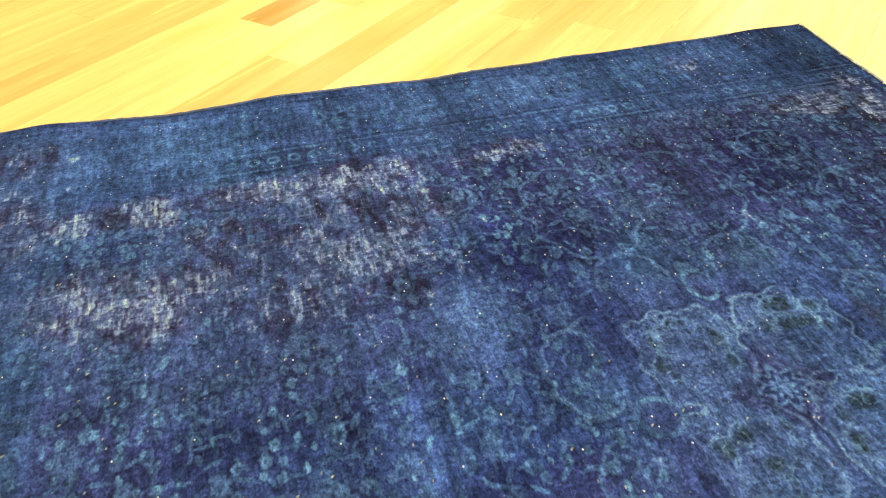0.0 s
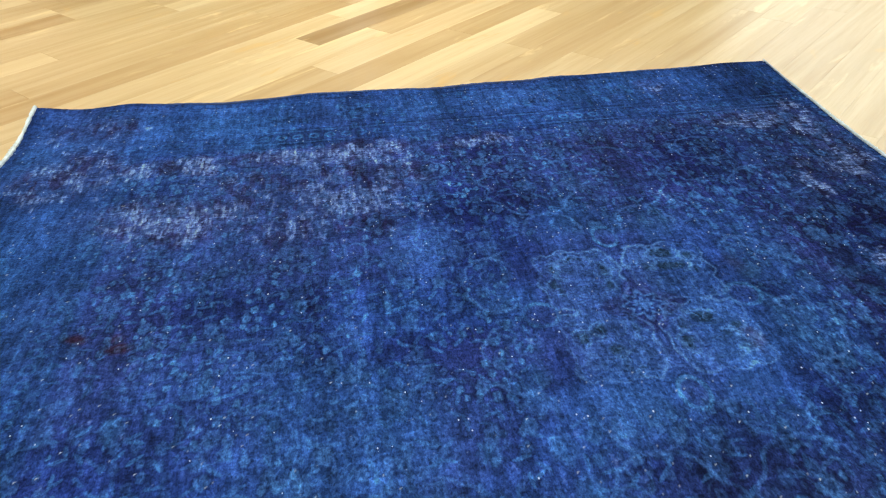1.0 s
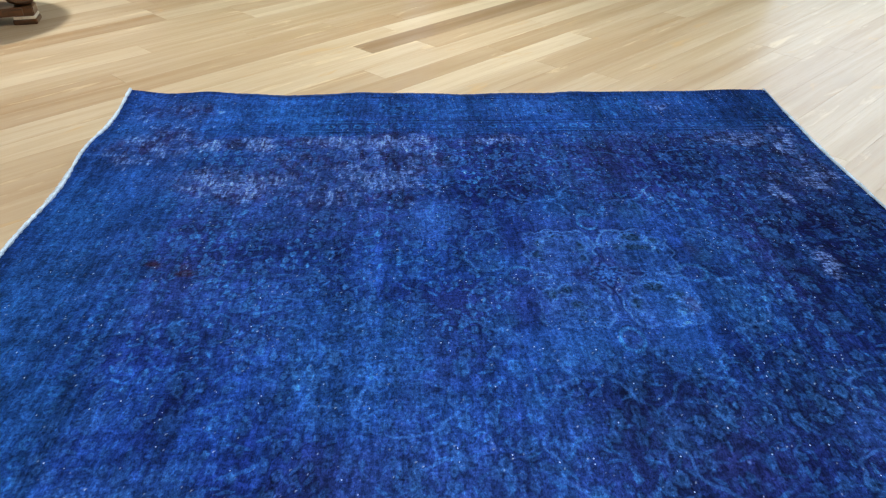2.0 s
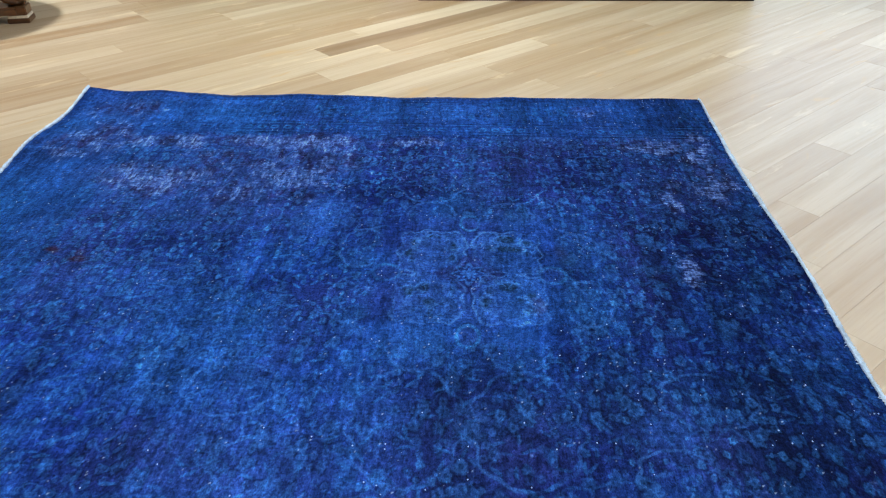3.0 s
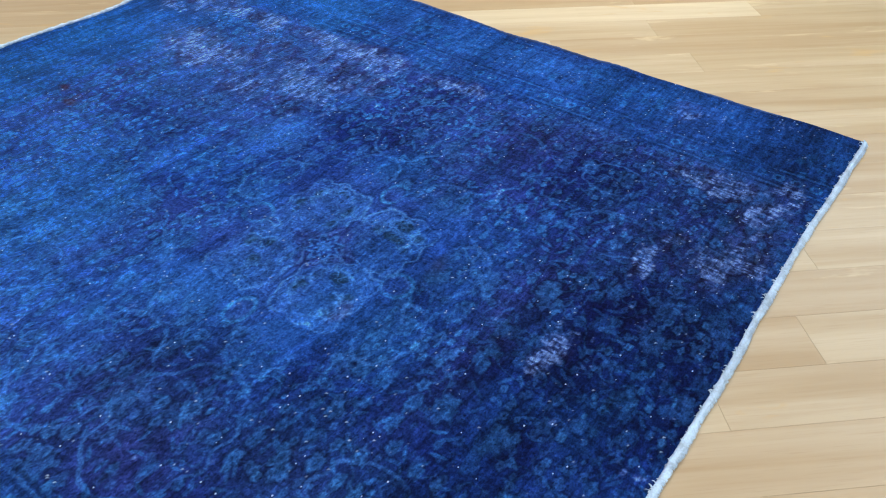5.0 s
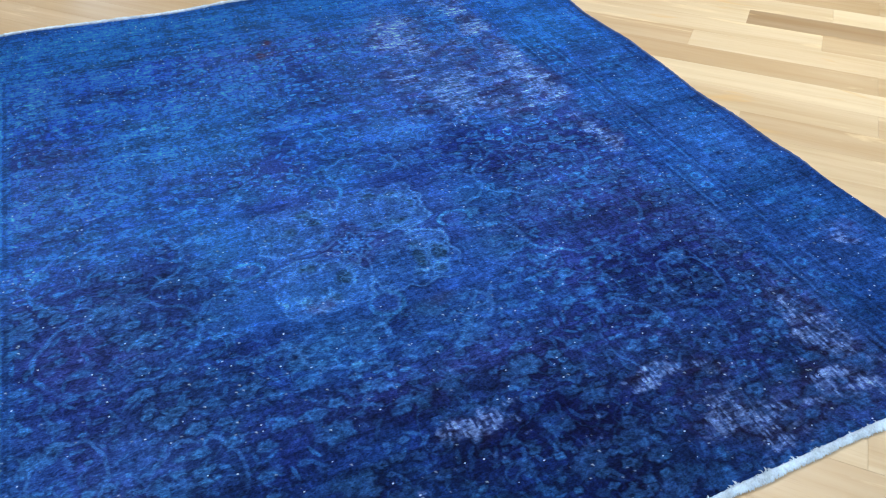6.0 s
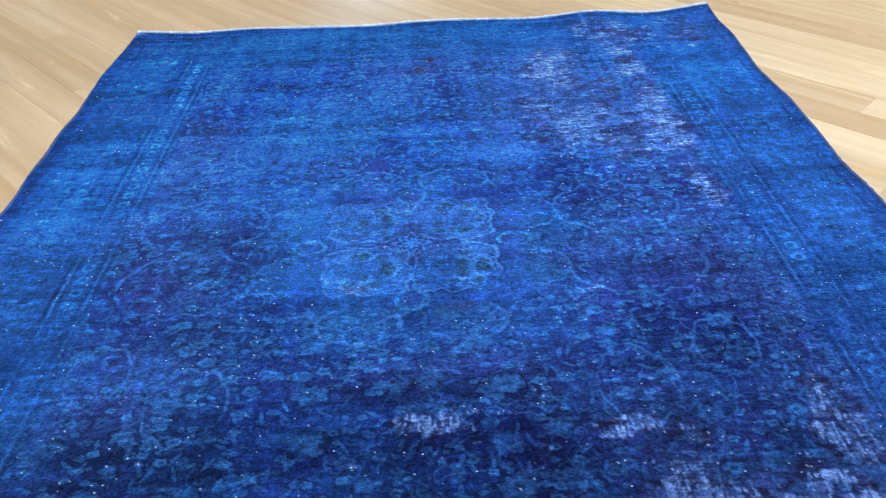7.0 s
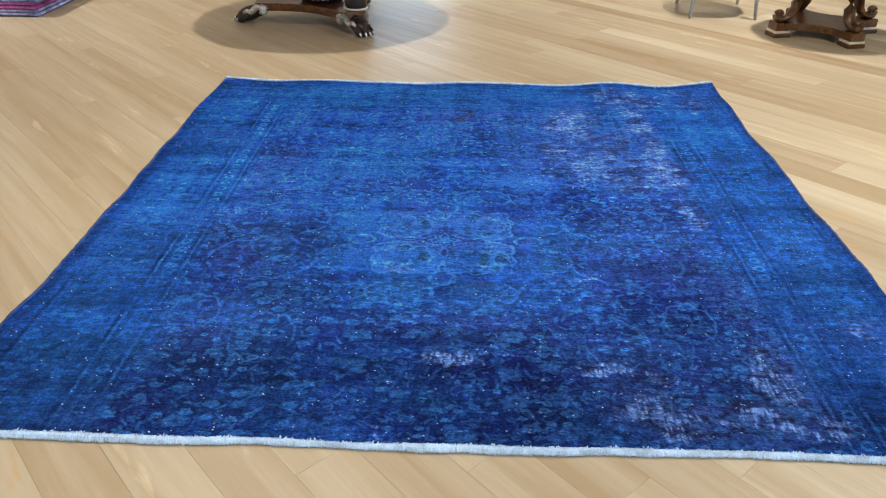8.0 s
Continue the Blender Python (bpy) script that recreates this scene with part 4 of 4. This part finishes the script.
vase = empty("small_vase", pose(-2.76, -0.83, 0.150), "small black vase with a pale rim on the table plinth", "vase")
part("body", lathe(bmesh.new(), [(0.07, 0.004), (0.078, 0.02), (0.082, 0.07), (0.07, 0.12), (0.045, 0.15), (0.055, 0.17)], 28), BLACK, vase, "", True)
part("base_ring", lathe(bmesh.new(), [(0.072, 0.0), (0.086, 0.003), (0.086, 0.012), (0.079, 0.015)], 28), BRASS, vase, "pale base ring", True)


# ---- the scroll-legged table ----
TABLE2 = (-2.80, 2.56)
scroll_table = empty("scroll_leg_table", pose(*TABLE2, 0, 0, 0, 12.0), "walnut table with scrolled legs on a hollow-sided base", "table")
part("plinth", slab(bmesh.new(), waisted(0.345, 4, 0.065, 0.19), 0.052, 0.10), WALNUT, scroll_table)
part("tabletop", lathe(bmesh.new(), [(0.36, 0.70), (0.40, 0.715), (0.41, 0.73), (0.405, 0.75)], 56), WALNUT, scroll_table)
for k in range(4):
    a = 90 * k
    turn = pose(0, 0, 0, 0, 0, a)
    at = turn @ Vector((0.345, 0, 0))
    bm = bmesh.new()
    box(bm, -0.065, 0.065, -0.065, 0.065, 0.0, 0.030, 0.004)
    foot = part("block_foot", bm, WALNUT, scroll_table)
    foot.matrix_local = Matrix.Translation(at) @ pose(0, 0, 0, 0, 0, a)
    part("strip", box(bmesh.new(), -0.060, 0.060, -0.060, 0.060, 0.030, 0.046, 0.003), BRASS, foot, "pale inlaid strip")
    part("upper_block", box(bmesh.new(), -0.056, 0.056, -0.056, 0.056, 0.046, 0.10, 0.005), WALNUT, foot)
    pts = [(0.018 + 0.034 * (1 - 0.75 * t) * math.cos(-1.57 + 6.8 * t), 0, 0.050 + 0.034 * (1 - 0.75 * t) * math.sin(-1.57 + 6.8 * t)) for t in (1 - i / 14 for i in range(15))]
    sweep = [(-0.02, 0.020), (-0.055, 0.036), (-0.085, 0.075), (-0.10, 0.13), (-0.102, 0.20), (-0.092, 0.28), (-0.075, 0.36), (-0.06, 0.44), (-0.06, 0.52), (-0.08, 0.58), (-0.12, 0.60)]
    pts += [(r, 0, h) for r, h in sweep]
    leg = part("scroll_leg", tube(bmesh.new(), pts, [0.013 + 0.0006 * i for i in range(15)] + [0.024, 0.027, 0.029, 0.030, 0.031, 0.031, 0.030, 0.030, 0.029, 0.029, 0.029], 12, 1.45), WALNUT, scroll_table, "", True)
    leg.matrix_local = Matrix.Translation(at + Vector((0, 0, 0.10))) @ pose(0, 0, 0, 0, 0, a)

# ---- the chair ----
chair = empty("chair", pose(-3.47, 1.97, 0, 0, 0, -2.5), "grey felt chair on slim tapered grey metal legs", "chair")
for x, y in ((0.27, -0.25), (0.27, 0.25), (-0.28, -0.25), (-0.28, 0.25)):
    part("leg", tube(bmesh.new(), [(x, y, 0.0), (x * 0.99, y * 0.99, 0.02), (x * 0.86, y * 0.86, 0.42)], [0.011, 0.012, 0.021], 12), STEEL, chair, "", True)
part("seat", lathe(bmesh.new(), [(0.24, 0.42), (0.27, 0.435), (0.275, 0.46), (0.26, 0.485), (0.2, 0.495)], 36), GREYCLOTH, chair, "", True)
part("backrest", box(bmesh.new(), -0.31, -0.26, -0.25, 0.25, 0.50, 0.88, 0.02), GREYCLOTH, chair)

# ---- the pile of folded rugs ----
FOLDS = [(0.26, 0.27, 0.46), (0.30, 0.07, 0.24), (0.24, 0.32, 0.52), (0.20, 0.06, 0.18), (0.14, 0.05, 0.10), (0.12, 0.14, 0.32), (0.18, 0.08, 0.22)]
rng = random.Random(4)
z = 0.0
for k, colour in enumerate(FOLDS):
    cloth = speckled("folded_wool", colour, 0.95, amount=0.6, scale=70, relief=0.003)
    thick = 0.05 + 0.012 * rng.random()
    ox, oy = 0.03 * (rng.random() - 0.5), 0.03 * (rng.random() - 0.5)
    thing = empty("folded_rug", pose(-3.475 + ox, -3.865 + oy, z, 0, 0, 3 * (rng.random() - 0.5)), ("folded %s wool rug in a low stack" % ("lilac", "magenta", "pale blue", "plum", "maroon", "blue", "violet")[k]), "folded rug", "stack of folded rugs")
    layers = 2
    each = thick / layers
    for n in range(layers):
        bm = bmesh.new()
        box(bm, -0.46 + 0.01 * rng.random(), 0.46 + 0.012 * (rng.random() - 0.5), -0.53, 0.53 + 0.012 * (rng.random() - 0.5), n * each, (n + 1) * each - 0.001, each * 0.42)
        part("fold", bm, cloth, thing, "", True)
    z += thick

# ---- the floor's planks ----
ANGLE = 43.0
PITCH, ORIGIN = 0.165, 1.764
LENGTHS = (1.3, 1.65, 2.0, 2.4, 3.0)
rng = random.Random(11)


def plank_box(bm, s0, s1, n0, n1, top=0.0):
    g, b, low = 0.0002, 0.0004, -0.008
    rings = []
    for inset, h in ((g, low), (g, top - b), (g + b, top)):
        rings.append([bm.verts.new(p) for p in ((s0 + inset, n0 + inset, h), (s1 - inset, n0 + inset, h), (s1 - inset, n1 - inset, h), (s0 + inset, n1 - inset, h))])
    for r0, r1 in zip(rings, rings[1:]):
        for k in range(4):
            bm.faces.new((r0[k], r0[(k + 1) % 4], r1[(k + 1) % 4], r1[k]))
    bm.faces.new(rings[-1])


shared = {}
for length in LENGTHS:
    bm = bmesh.new()
    plank_box(bm, -length / 2, length / 2, -PITCH / 2, PITCH / 2)
    shared[length] = mesh_of("plank", bm, WOOD)
# tones of the rows by their number from the brown board's row
TONES = {0: 0.7, 1: 1.0, 2: 0.3, 3: 0.45, 4: 0.4, 5: 1.0, 6: 0.5, 7: 0.9, -1: 0.75, -2: 0.6, -3: 0.3, -4: 1.0, -5: 0.5, -6: 0.25, -7: 0.7, -8: 0.85, -9: 0.6, -10: 0.9}
turn = pose(0, 0, 0, 0, 0, ANGLE)
rest = bmesh.new()
made = 0
for row in range(-70, 70):
    n = ORIGIN + PITCH * (row + 0.5)
    s = -14 + 2 * rng.random()
    if row == 0:
        s = 1.087 - 2.4 - 2.0 - 1.65 - 2.4 - 1.3
        plan = [1.3, 2.4, 1.65, 2.0, 2.4, 2.0]
    else:
        plan = []
    step = 0
    while s < 14:
        length = plan[step] if step < len(plan) else rng.choice(LENGTHS)
        mid = turn @ Vector((s + length / 2, n, 0))
        tone = 0.3 + 0.7 * rng.random()
        if row in TONES:
            tone = 0.55 * TONES[row] + 0.45 * tone
        tone = min(1.0, max(0.04, 0.6 + 1.3 * (tone - 0.62)))
        if mid.y < 0.8 or mid.x > 1.3:
            tone = 0.62 + 0.30 * (tone - 0.62)
        if row == 0 and abs(s - 1.087) < 0.02:
            tone = 0.0
        half = turn.to_3x3() @ Vector((length / 2, 0, 0))
        ends = (mid - half, mid + half)
        if any(X0 < e.x < X1 and Y0 < e.y < Y1 for e in ends):
            inside = all(X0 + 0.1 < e.x < X1 - 0.1 and Y0 + 0.1 < e.y < Y1 - 0.1 for e in ends)
            close = -3.6 < mid.x < 3.0 and -3.2 < mid.y < 3.2 and not (abs(mid.x) < 0.75 and abs(mid.y) < 0.75)
            if inside and close and made < 300:
                ob = new("plank", shared[length])
                ob.matrix_world = Matrix.Translation(mid) @ turn
                ob.color = (tone, tone, tone, 1)
                ob.parent = floor
                made += 1
            else:
                plank_box(rest, s, s + length, n - PITCH / 2, n + PITCH / 2)
        s += length
        step += 1
# boards towards the walls, trimmed to the room
bmesh.ops.transform(rest, matrix=turn, verts=rest.verts)
for co, no in (((X0, 0, 0), (-1, 0, 0)), ((X1, 0, 0), (1, 0, 0)), ((0, Y0, 0), (0, -1, 0)), ((0, Y1, 0), (0, 1, 0))):
    bmesh.ops.bisect_plane(rest, geom=rest.verts[:] + rest.edges[:] + rest.faces[:], plane_co=co, plane_no=no, clear_outer=True)
bmesh.ops.transform(rest, matrix=turn.inverted(), verts=rest.verts)
far = part("planks", rest, WOOD_FAR, floor)
far.matrix_local = turn
tagged(far, kind="stuff")
